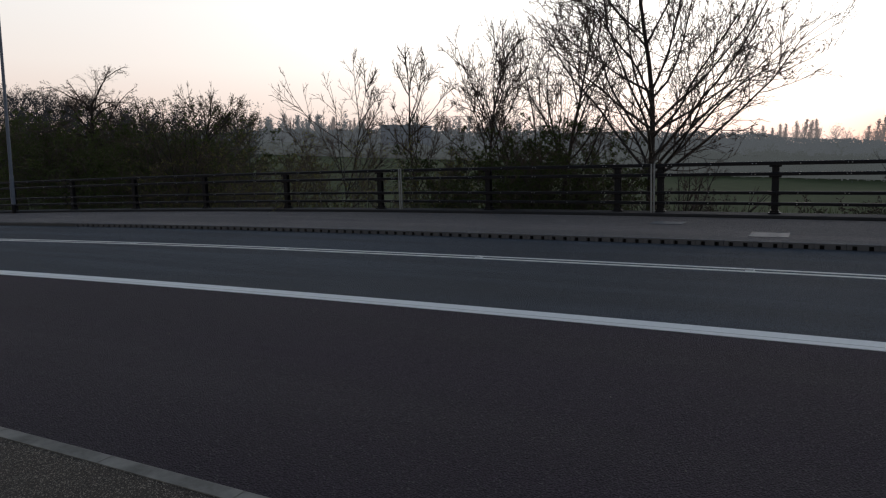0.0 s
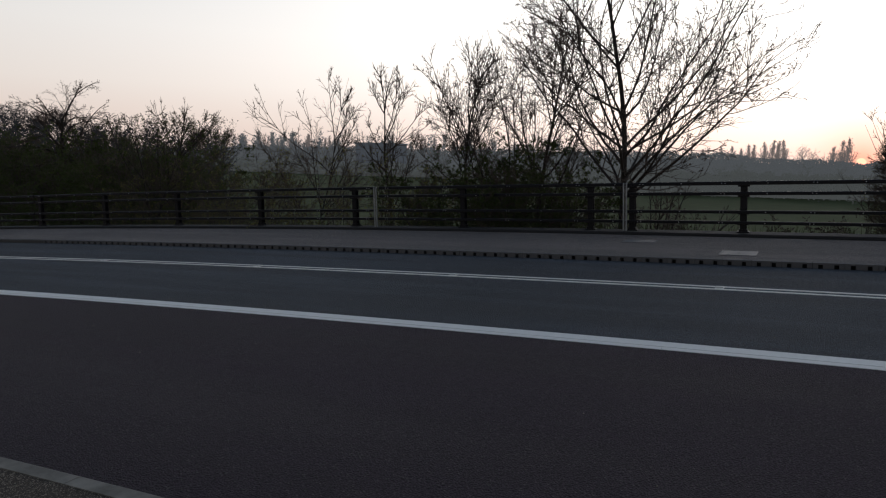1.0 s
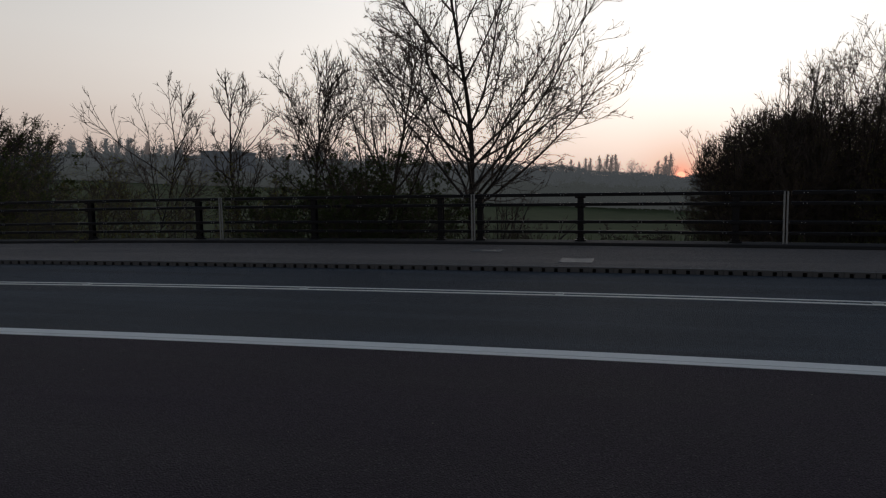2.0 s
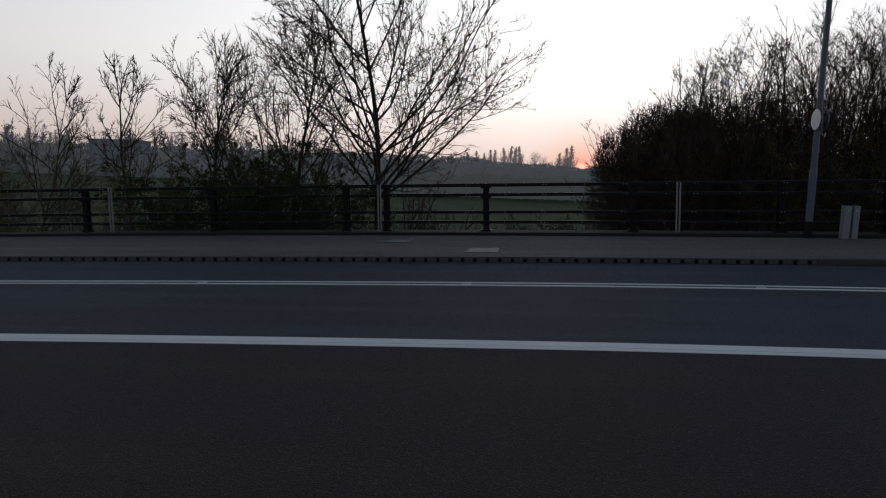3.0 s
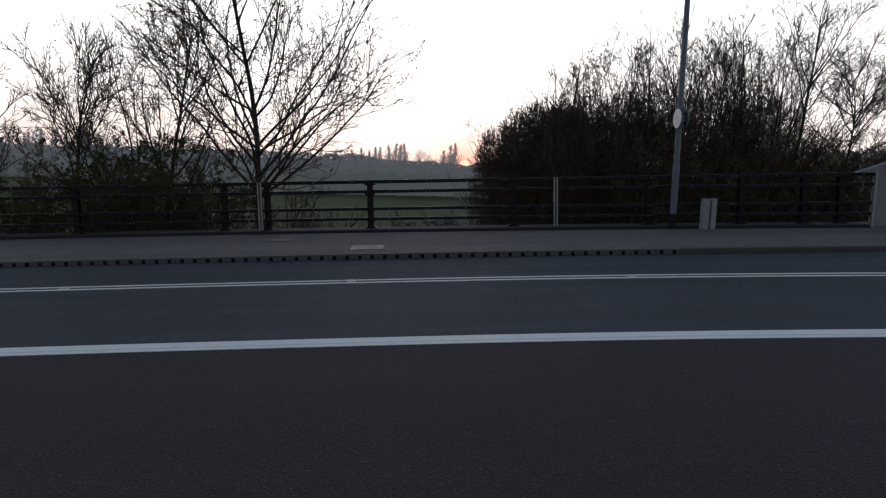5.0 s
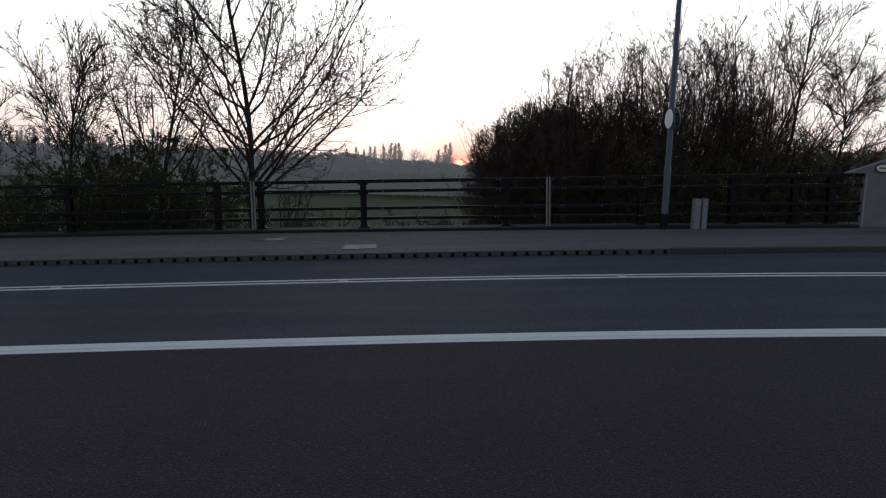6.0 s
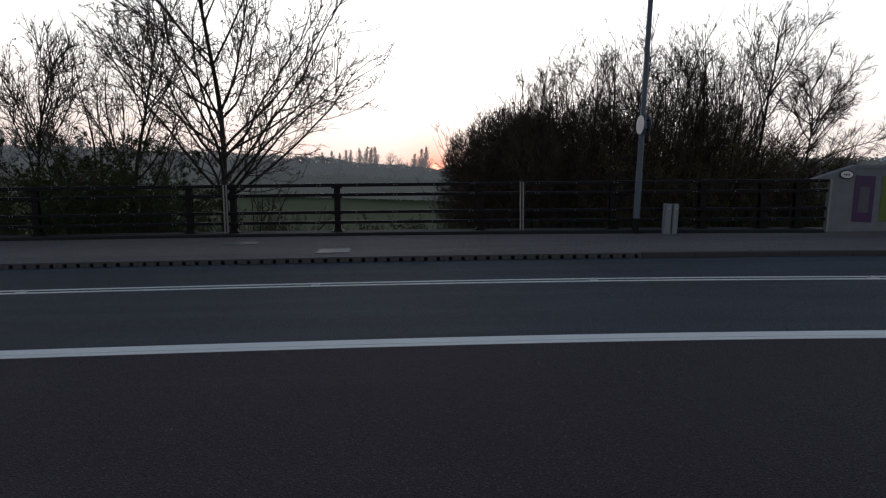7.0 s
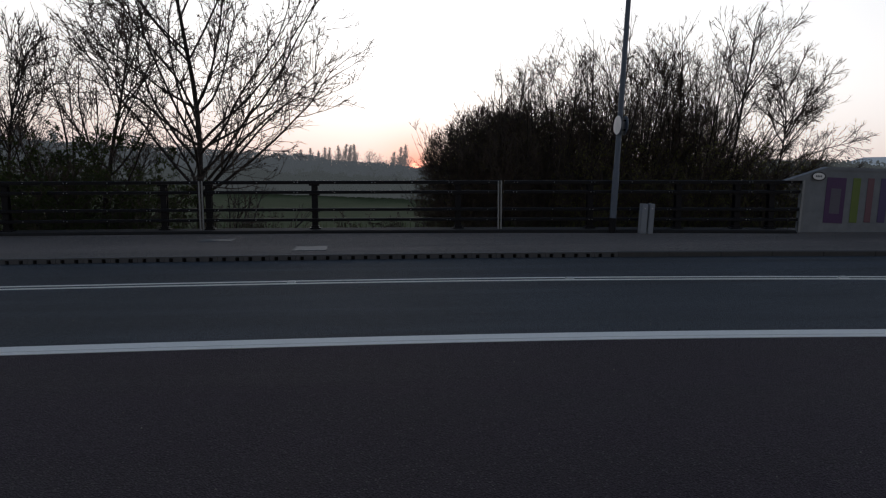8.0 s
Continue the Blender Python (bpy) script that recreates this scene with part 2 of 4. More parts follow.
def box(bm, x0, x1, y0, y1, z0, z1, bevel=0.0):
    r = bmesh.ops.create_cube(bm, size=1, matrix=Matrix.Translation(((x0 + x1) / 2, (y0 + y1) / 2, (z0 + z1) / 2)) @ Matrix.Diagonal((x1 - x0, y1 - y0, z1 - z0, 1)))
    if bevel:
        edges = list({e for v in r["verts"] for e in v.link_edges})
        bmesh.ops.bevel(bm, geom=edges, offset=bevel, segments=2, affect="EDGES", profile=0.5)


def turned(bm, profile, sides=20, m=None):
    """A round body from (radius, height) pairs."""
    rings = []
    for r, z in profile:
        rings.append([bm.verts.new((r * math.cos(2 * math.pi * k / sides), r * math.sin(2 * math.pi * k / sides), z)) for k in range(sides)])
    for a, b in zip(rings, rings[1:]):
        for k in range(sides):
            bm.faces.new((a[k], a[(k + 1) % sides], b[(k + 1) % sides], b[k]))
    bm.faces.new(rings[0][::-1])
    bm.faces.new(rings[-1])
    if m:
        bmesh.ops.transform(bm, matrix=m, verts=[v for ring in rings for v in ring])


def prism(bm, outline, y0, y1):
    """A flat outline in x and z, given depth along y."""
    a = [bm.verts.new((x, y0, z)) for x, z in outline]
    b = [bm.verts.new((x, y1, z)) for x, z in outline]
    bm.faces.new(a)
    bm.faces.new(b[::-1])
    n = len(a)
    for k in range(n):
        bm.faces.new((a[(k + 1) % n], a[k], b[k], b[(k + 1) % n]))


# ---- the plan: a gently bent road on a ramp ----
SLOPE = 0.05


def rise(x):
    dip = 0.0004 * min(max(-8.0 - x, 0.0), 30.0) ** 2
    return SLOPE * (x if abs(x) < 50 else math.copysign(50 + 15 * (1 - math.exp(-(abs(x) - 50) / 15)), x)) - dip


def bend(x, x0, y0, left, right):
    d = max(-45.0, min(45.0, x - x0))
    far = (x - x0) - d
    a = left if d < 0 else right
    return y0 - a * d * d - 2 * a * abs(d) * abs(far)


def y_edge(x):
    return bend(x, 0.0, 6.41, 0.0035, 0.0085)


def y_centre(x):
    return bend(x, -0.5, 9.63, 0.0031, 0.0082)


def y_kerb(x):
    return bend(x, -1.5, 11.97, 0.0013, 0.0052)


def y_rail(x):
    return bend(x, -6.0, 16.02, 0.0032, 0.0056)


def y_near(x):
    return bend(x, 2.0, 2.13, 0.0032, 0.0075)


def stretch(x0, x1, step=0.6):
    n = max(1, round((x1 - x0) / step))
    return [x0 + (x1 - x0) * k / n for k in range(n + 1)]


def sweep(bm, x0, x1, profile, step=0.6, closed=True):
    """Carries a cross-section along the road. profile: (function of x or pair, height) corners."""
    rows = []
    for x in stretch(x0, x1, step):
        rows.append([bm.verts.new((x, f(x) + d, rise(x) + z)) for f, d, z in profile])
    n = len(profile)
    for a, b in zip(rows, rows[1:]):
        for k in range(n if closed else n - 1):
            j = (k + 1) % n
            bm.faces.new((a[k], a[j], b[j], b[k]))
    if closed and n > 2:
        bm.faces.new(rows[0])
        bm.faces.new(rows[-1][::-1])


def strip(bm, x0, x1, fa, da, fb, db, z0, z1, step=0.6):
    """A slab between two lines along the road, from height z0 to z1."""
    sweep(bm, x0, x1, [(fa, da, z0), (fa, da, z1), (fb, db, z1), (fb, db, z0)], step)


def fixed_normals(bm):
    bmesh.ops.recalc_face_normals(bm, faces=bm.faces)
    return bm


LEFT, RIGHT = -75.0, 60.0

# ---- ground: embankment and fields in one sheet ----
FIELD_Z = -4.2


def ground_height(x, y):
    top = rise(x) - 0.5
    edge = y_rail(max(-75.0, min(60.0, x))) + 1.0
    out = max(0.0, y - edge, -4.0 - y, (abs(x) - 70) * 0.5)
    fall = max(FIELD_Z, top - 0.45 * out) if top > FIELD_Z else FIELD_Z
    return fall + (noise.noise((x * 0.08, y * 0.08, 3.0)) * 0.35 if out > 4 else 0.0)


gx = sorted({round(v, 2) for v in [*np.linspace(-90, 80, 86), *np.linspace(-600, 600, 41), -3000, -1800, -1000, 1000, 1800, 3000]})
gy = sorted({round(v, 2) for v in [*np.linspace(-30, 50, 60), *np.linspace(50, 600, 40), -1500, -600, -200, -80, 900, 1400, 2200, 3600]})
bm = bmesh.new()
grid = [[bm.verts.new((x, y, ground_height(x, y))) for x in gx] for y in gy]
for a, b in zip(grid, grid[1:]):
    for k in range(len(gx) - 1):
        bm.faces.new((a[k], a[k + 1], b[k + 1], b[k]))
tagged(part("ground", bm, FIELD, smooth=True), "green grass fields below a planted road embankment", "ground", kind="structure")

# ---- carriageway ----
bm = bmesh.new()
strip(bm, LEFT, RIGHT, y_near, 0.0, y_kerb, 0.0, -0.35, 0.0, 0.75)
tagged(part("road", fixed_normals(bm), ASPHALT), "worn blue-grey asphalt road on a gentle ramp", "road", kind="structure")
bm = bmesh.new()
strip(bm, LEFT, RIGHT, y_near, 0.0, y_edge, -0.27, 0.0, 0.004, 0.75)
tagged(part("road_red_lane", fixed_normals(bm), RED_LANE), "dark red surfaced lane beside the near kerb", "road lane", kind="structure")

edge_line = thing("road_marking", (0, 0, 0), "wide solid white line edging the red lane", "road marking", kind="structure")
bm = bmesh.new()
strip(bm, LEFT, RIGHT, y_edge, -0.18, y_edge, 0.0, 0.0, 0.008)
part("line", fixed_normals(bm), WHITE_LINE, edge_line)
bm = bmesh.new()
strip(bm, LEFT, RIGHT, y_edge, -0.285, y_edge, -0.195, 0.0, 0.008)
part("line", fixed_normals(bm), WHITE_LINE, edge_line)

centre_line = thing("road_marking", (0, 0, 0), "double solid white centre line on the asphalt", "road marking", kind="structure")
for d in (-0.135, 0.07):
    bm = bmesh.new()
    strip(bm, LEFT, RIGHT, y_centre, d, y_centre, d + 0.065, 0.0, 0.007)
    part("line", fixed_normals(bm), WHITE_LINE, centre_line)

# road studs between the two centre lines
bm = bmesh.new()
box(bm, -0.05, 0.05, -0.045, 0.045, 0.0, 0.018, 0.006)
STUD_BODY = mesh_of(bm)
bm = bmesh.new()
box(bm, -0.056, -0.05, -0.035, 0.035, 0.005, 0.014)
STUD_FACE = mesh_of(bm)
bm = bmesh.new()
box(bm, -0.055, 0.055, -0.059, 0.059, 0.0, 0.0075)
STUD_PATCH = mesh_of(bm)
for k in range(-6, 5):
    x = -0.95 + 3.92 * k
    st = thing("road_stud", (x, y_centre(x), rise(x)), "small white reflecting road stud between centre lines", "road stud", "centre line studs", lean=-math.degrees(math.atan(SLOPE)))
    part("body", STUD_BODY, STUD_MAT, st, m=pose(0, 0, 0.0078))
    part("reflector", STUD_FACE, GLASS_RED, st, m=pose(0, 0, 0.0078))
    part("white_patch", STUD_PATCH, WHITE_LINE, st)

# ---- far footway, its plinth and covers ----
KERB_TOP, CROSSFALL = 0.085, 0.05


def footway_top(x, y):
    return rise(x) + KERB_TOP + CROSSFALL * (y - y_kerb(x) - 0.14) / (y_rail(x) + 0.76 - y_kerb(x))


bm = bmesh.new()
sweep(bm, LEFT, RIGHT, [(y_kerb, 0.14, -0.4), (y_kerb, 0.14, KERB_TOP), (y_rail, 0.9, KERB_TOP + CROSSFALL), (y_rail, 0.9, -0.4)])
tagged(part("pavement_far", fixed_normals(bm), FOOTWAY), "buff-grey asphalt footway under the railing", "pavement", kind="structure")
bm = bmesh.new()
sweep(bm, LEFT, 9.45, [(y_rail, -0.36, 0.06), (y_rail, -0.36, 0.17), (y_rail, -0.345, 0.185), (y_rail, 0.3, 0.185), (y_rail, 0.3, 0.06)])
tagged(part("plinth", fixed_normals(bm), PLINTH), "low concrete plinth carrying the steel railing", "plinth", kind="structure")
# near-black strip along the front foot of the plinth
bm = bmesh.new()
strip(bm, LEFT, 9.45, y_rail, -0.40, y_rail, -0.36, 0.06, 0.15)
tagged(part("trim_strip", fixed_normals(bm), DARK_VOID), "black strip along the foot of the plinth", "joint", kind="structure")


def inspection_cover(x0, x1, y0, y1):
    xm, ym = (x0 + x1) / 2, (y0 + y1) / 2
    c = thing("inspection_cover", (xm, ym, footway_top(xm, ym)), "pale steel inspection cover set in the footway", "inspection cover", "footway covers", lean=-math.degrees(math.atan(SLOPE)))
    w, d = (x1 - x0) / 2, (y1 - y0) / 2
    bm = bmesh.new()
    for a in ((-w, w, -d, -d + 0.03), (-w, w, d - 0.03, d), (-w, -w + 0.03, -d + 0.03, d - 0.03), (w - 0.03, w, -d + 0.03, d - 0.03)):
        box(bm, *a, -0.05, 0.006)
    part("frame", bm, COVER, c)
    for s in (-1, 1):
        bm = bmesh.new()
        box(bm, *((-w + 0.035, -0.004) if s < 0 else (0.004, w - 0.035)), -d + 0.035, d - 0.035, -0.05, 0.004, 0.002)
        box(bm, s * w * 0.5 - 0.03, s * w * 0.5 + 0.03, -d + 0.09, -d + 0.11, 0.004, 0.007)
        part("lid", bm, COVER, c)


inspection_cover(-3.3, -2.66, 14.1, 14.68)
inspection_cover(-1.28, -0.68, 12.55, 13.28)

# ---- near footway ----
bm = bmesh.new()
strip(bm, LEFT, RIGHT, lambda x: -4.0, 0.0, y_near, -0.1, -0.4, 0.12)
tagged(part("pavement_near", fixed_normals(bm), CHIPPED), "dark footway with pale exposed stone chips", "pavement", kind="structure")


# ---- steel parapet railing ----
RAILS = [(1.203, 1.283), (0.985, 1.06), (0.593, 0.665), (0.363, 0.435)]
PLINTH_TOP = 0.185
LEAN = -math.degrees(math.atan(SLOPE))


def post_mesh():
    """An I-section post with clamps where the rails cross it and a flared, bolted foot. Origin at its foot."""
    bm = bmesh.new()
    top = RAILS[0][1] - PLINTH_TOP
    box(bm, -0.066, 0.066, 0.0, 0.018, 0, top - 0.02, 0.003)
    box(bm, -0.008, 0.008, 0.018, 0.12, 0, top - 0.02)
    box(bm, -0.066, 0.066, 0.12, 0.138, 0, top - 0.02, 0.003)
    box(bm, -0.125, 0.125, -0.02, 0.16, 0, 0.028, 0.004)
    box(bm, -0.085, 0.085, -0.008, 0.146, 0.028, 0.075)
    for z0, z1 in RAILS[:2]:
        box(bm, -0.118, 0.118, -0.035, 0.03, z0 - PLINTH_TOP - 0.035, z1 - PLINTH_TOP - 0.006, 0.008)
    for z0, z1 in RAILS[2:]:
        box(bm, -0.118, 0.118, -0.035, 0.03, z0 - PLINTH_TOP - 0.012, z1 - PLINTH_TOP - 0.006, 0.008)
    return mesh_of(fixed_normals(bm), "post")


def bolt_mesh():
    bm = bmesh.new()
    turned(bm, [(0.011, 0), (0.011, 0.006), (0.006, 0.011)], 6, pose(0, 0, 0, 90))
    return mesh_of(bm, "bolt")


POST, BOLT_HEAD = post_mesh(), bolt_mesh()


def railing_section(x0, x1, posts):
    xm = (x0 + x1) / 2
    sec = thing("railing_section", (0, 0, 0), "black painted steel parapet railing with four rails", "railing", "bridge railing sections")
    for x in posts:
        part("post", POST, BLACK_PAINT, sec, m=pose(x, y_rail(x), rise(x) + PLINTH_TOP, 0, LEAN, 0))
    for z0, z1 in RAILS:
        bm = bmesh.new()
        y0, y1 = -0.075, -0.012
        sweep(bm, x0, x1, [(y_rail, y0, z0 + 0.006), (y_rail, y0, z1 - 0.018), (y_rail, y0 + 0.005, z1 - 0.006), (y_rail, y0 + 0.018, z1), (y_rail, y1 - 0.01, z1), (y_rail, y1, z1 - 0.008), (y_rail, y1, z0)], 0.8)
        rail = part("rail", fixed_normals(bm), BLACK_PAINT, sec)
        k = 0
        for x in stretch(x0 + 0.25, x1 - 0.25, 0.85):
            for d in (-0.035, 0.035) if k % 2 == 0 else (0.0,):
                part("bolt", BOLT_HEAD, BOLT, rail, "bright steel bolt head", pose(x + d, y_rail(x) + y0 - 0.001, rise(x) + (z0 + z1) / 2))
            k += 1
    return sec


railing_section(-40.0, -24.2, [-39.7, -36.6, -33.4, -30.3, -27.1])
railing_section(-24.15, -10.46, [-24.0, -20.98, -17.82, -14.52, -11.18])
railing_section(-10.36, -3.68, [-7.84, -4.48])
railing_section(-3.58, 2.99, [-3.50, -1.14, 2.11])
railing_section(3.09, 9.66, [5.10, 7.07, 8.36, 9.10])


def joint_post(x):
    """Two slim galvanised cover strips side by side over a railing joint."""
    j = thing("joint_post", (x, y_rail(x), rise(x)), "pale galvanised joint cover of two strips", "railing joint", "railing joints", lean=LEAN)
    for d in (-0.032, 0.032):
        bm = bmesh.new()
        box(bm, d - 0.016, d + 0.016, -0.115, -0.085, 0.15, 1.275, 0.004)
        part("strip", bm, GALVANISED, j)
    bm = bmesh.new()
    box(bm, -0.03, 0.03, -0.085, 0.02, 1.22, 1.265)
    box(bm, -0.03, 0.03, -0.085, 0.02, 0.38, 0.42)
    part("bracket", bm, BLACK_PAINT, j)


for x in (-10.41, -3.63, 3.04):
    joint_post(x)


# ---- lamp posts ----
def lamp_post(x, y, label, lean=0.0):
    p = thing("lamp_post", (x, y, footway_top(x, y)), label, "lamp post", "street lamps", lean=lean)
    bm = bmesh.new()
    turned(bm, [(0.078, 0), (0.078, 0.335)], 20)
    part("base_sleeve", bm, BLACK_PAINT, p, "black painted foot")
    bm = bmesh.new()
    turned(bm, [(0.073, 0.31), (0.073, 1.34), (0.068, 1.36), (0.058, 1.42)], 20)
    part("base_tube", bm, GREY_PAINT, p, smooth=False)
    bm = bmesh.new()
    turned(bm, [(0.062, 1.41), (0.058, 3.5), (0.044, 8.0), (0.03, 8.03)], 20)
    part("shaft", bm, GREY_PAINT, p)
    bm = bmesh.new()
    box(bm, -0.04, 0.04, -0.078, -0.069, 0.55, 1.05, 0.004)
    part("access_door", bm, GREY_PAINT, p)
    return p


lamp_post(5.47, 14.9, "grey tubular steel lamp post carrying a round sign", -0.3)
lamp_post(-26.35, 14.20, "grey tubular steel lamp post beside the railing", 0.6)


def round_sign(x, y, z, heading, label):
    s = thing("round_sign", (x, y, z), label, "traffic sign", turn=heading)
    bm = bmesh.new()
    turned(bm, [(0.2, 0), (0.21, 0.004), (0.21, 0.012), (0.2, 0.016)], 32, pose(0, 0, 0, 90))
    part("plate", bm, GREY_PAINT, s)
    bm = bmesh.new()
    turned(bm, [(0.203, 0), (0.203, 0.004)], 32, pose(0, -0.014, 0, 90))
    part("face", bm, SIGN_WHITE, s, "off-white sign face")
    for dz in (-0.1, 0.1):
        bm = bmesh.new()
        box(bm, -0.09, 0.03, 0.0, 0.03, dz - 0.015, dz + 0.015)
        part("clamp", bm, BLACK_PAINT, s)
    return s


round_sign(5.40, 14.83, 2.76, -86, "round white traffic sign clamped to the lamp post")
round_sign(5.54, 14.83, 2.76, 90, "round traffic sign seen edge-on on the lamp post")


# ---- twin cable boxes ----
def cable_pillar(x, y, w, h):
    c = thing("cable_pillar", (x, y, footway_top(x, y)), "slim grey steel cable pillar by the railing", "cable pillar", "cable pillars")
    bm = bmesh.new()
    box(bm, -w / 2, w / 2, 0, 0.16, 0, h, 0.006)
    part("body", bm, PILLAR_PAINT, c)
    bm = bmesh.new()
    box(bm, -w / 2 + 0.01, w / 2 - 0.01, -0.006, 0.0, 0.03, h - 0.03, 0.002)
    part("door", bm, PILLAR_PAINT, c)
    bm = bmesh.new()
    turned(bm, [(0.016, 0), (0.016, 0.008), (0.01, 0.012)], 12, pose(0, -0.006, h - 0.1, 90))
    part("lock", bm, BOLT, c, "shiny round lock")


cable_pillar(6.08, 14.62, 0.14, 0.66)
cable_pillar(6.235, 14.6, 0.115, 0.66)


# ---- concrete end wall with coloured panels ----
WALL_X, WALL_TURN = 9.66, -6.0
wall = thing("end_wall", (WALL_X, y_rail(WALL_X) - 0.12, rise(WALL_X) + KERB_TOP + 0.07), "grey concrete bridge end wall with coloured tile panels", "wall", turn=WALL_TURN)
bm = bmesh.new()
prism(bm, [(0, -0.2), (6.0, 0.1), (6.0, 1.45), (0.55, 1.38), (0, 1.12)], 0, 0.2)
part("body", fixed_normals(bm), CONCRETE, wall)
bm = bmesh.new()
prism(bm, [(-0.42, 1.10), (0.02, 1.12), (0.56, 1.38), (6.05, 1.45), (6.05, 1.52), (0.5, 1.45)], -0.015, 0.24)
part("coping", fixed_normals(bm), CONCRETE, wall, "sloping concrete coping")
bm = bmesh.new()
box(bm, -0.05, -0.002, -0.03, 0.03, -0.05, 1.12, 0.004)
part("edge_strip", bm, GALVANISED, wall, "pale metal edge strip")


def panel(x0, x1, z0, z1, mat, label):
    bm = bmesh.new()
    box(bm, x0 - 0.04, x1 - 0.04, -0.012, 0.0, z0, z1, 0.003)
    return part("panel", bm, mat, wall, label)


panel(0.53, 0.96, 0.21, 1.22, PURPLE, "purple tile panel")
panel(1.11, 1.28, 0.24, 1.23, GREEN, "lime green tile panel")
panel(1.44, 1.58, 0.26, 1.24, PINK, "plum tile panel")
panel(1.73, 1.9, 0.27, 1.25, BLUE, "violet tile panel")
panel(2.04, 2.2, 0.28, 1.26, GREEN, "lime green tile panel")
bm = bmesh.new()
box(bm, 0.60, 0.82, -0.016, -0.012, 0.42, 0.98)
part("inset", bm, INSET, wall, "grey inset in the purple panel")

plaque = thing("plaque", (WALL_X + 0.27, y_rail(WALL_X) - 0.12 - 0.06, rise(WALL_X) + 1.385), "small oval white plaque with a black rim", "plaque", turn=WALL_TURN)
for name, mat, w, h, y in (("rim", INK, 0.155, 0.1, 0.0), ("face", SIGN_WHITE, 0.13, 0.076, -0.006)):
    bm = bmesh.new()
    turned(bm, [(1, 0), (1, 0.012)], 32, Matrix.Translation((0, y, 0)) @ Matrix.Diagonal((w, 1, h, 1)) @ pose(0, 0, 0, 90))
    part(name, bm, mat, plaque)
for k in range(4):
    bm = bmesh.new()
    box(bm, -0.065 + 0.035 * k, -0.043 + 0.035 * k, -0.021, -0.018, -0.02, 0.02)
    part("bar", bm, INK, plaque)

# ---- trees and shrubs: branches grown level by level ----
def unit(v):
    return v / np.maximum(np.linalg.norm(v, axis=-1, keepdims=True), 1e-9)


def grow(rng, start, heading, length, radius, n, wander, up, tip=0.25):
    """Lines of n pieces that wander and bend upward (or droop)."""
    pts = np.empty((len(start), n + 1, 3))
    pts[:, 0] = start
    d = unit(heading)
    for k in range(n):
        d = d + rng.normal(0, wander, d.shape)
        d[:, 2] += up
        d = unit(d)
        pts[:, k + 1] = pts[:, k] + d * (length / n)[:, None]
    return pts, radius[:, None] * np.linspace(1, tip, n + 1)[None, :]


def sprout(rng, pts, rad, length, count, f0, f1, a0, a1, ratio, rratio, thin):
    """Side shoots of each line: where they start, which way, how long and how thick."""
    B, n = pts.shape[0], pts.shape[1] - 1
    f = np.sort(rng.uniform(f0, f1, (B, count)), axis=1).ravel()
    b = np.repeat(np.arange(B), count)
    s = np.minimum((f * n).astype(int), n - 1)
    u = (f * n - s)[:, None]
    start = pts[b, s] * (1 - u) + pts[b, s + 1] * u
    along = unit(pts[b, s + 1] - pts[b, s])
    side = unit(np.cross(along, rng.normal(size=along.shape)))
    if B == 1:
        th = 2.4 * np.arange(count) + rng.normal(0, 0.3, count)
        side = np.stack([np.cos(th), np.sin(th), np.zeros(count)], 1)
    low = 1 - (f - f0) / (f1 - f0)
    a = np.radians(a0 + (a1 - a0) * (0.45 * rng.uniform(0, 1, len(b)) + 0.55 * low))[:, None]
    heading = along * np.cos(a) + side * np.sin(a)
    ln = length[b] * ratio * (1.15 - 0.65 * f) * rng.uniform(0.65, 1.25, len(b))
    r = np.maximum((rad[b, s] * (1 - u[:, 0]) + rad[b, s + 1] * u[:, 0]) * rratio, thin)
    return start, heading, ln, r


def to_shell(p, d, shell):
    """How far it is from p along d to the outline of the crown: a half ellipsoid (x, z, half width, height) on an upright sleeve."""
    x, z, rx, rz = shell
    d, t = unit(d), 0.2 * np.arange(1, 61)
    h = (p[:, 2:] + d[:, 2:] * t - z) / rz
    across = np.hypot(p[:, :1] - x + d[:, :1] * t, p[:, 1:2] + d[:, 1:2] * t) / rx
    inside = across ** 2 + np.maximum(h, 0) ** 2 < 1
    return np.maximum(inside.sum(1) * 0.2, 0.12)


def tubes(lines):
    """Vertices and quads of round branches. lines: (points, radii, sides)."""
    vs, fs, base = [], [], 0
    for pts, rad, k in lines:
        B, n = pts.shape[0], pts.shape[1]
        t = np.empty_like(pts)
        t[:, 1:-1] = pts[:, 2:] - pts[:, :-2]
        t[:, 0], t[:, -1] = pts[:, 1] - pts[:, 0], pts[:, -1] - pts[:, -2]
        t = unit(t)
        ref = np.where(np.abs(t[:, :1, 2:3]) > 0.9, np.array([1.0, 0.1, 0.0]), np.array([0.05, 0.0, 1.0]))
        a = unit(np.cross(t, np.broadcast_to(ref, t.shape)))
        c = np.cross(t, a)
        ang = 2 * np.pi * np.arange(k) / k
        ring = pts[:, :, None] + rad[:, :, None, None] * (a[:, :, None] * np.cos(ang)[:, None] + c[:, :, None] * np.sin(ang)[:, None])
        idx = base + np.arange(B * n * k).reshape(B, n, k)
        nxt = np.roll(idx, -1, axis=2)
        fs.append(np.stack([idx[:, :-1], nxt[:, :-1], nxt[:, 1:], idx[:, 1:]], -1).reshape(-1, 4))
        vs.append(ring.reshape(-1, 3))
        base += B * n * k
    return np.concatenate(vs), np.concatenate(fs)


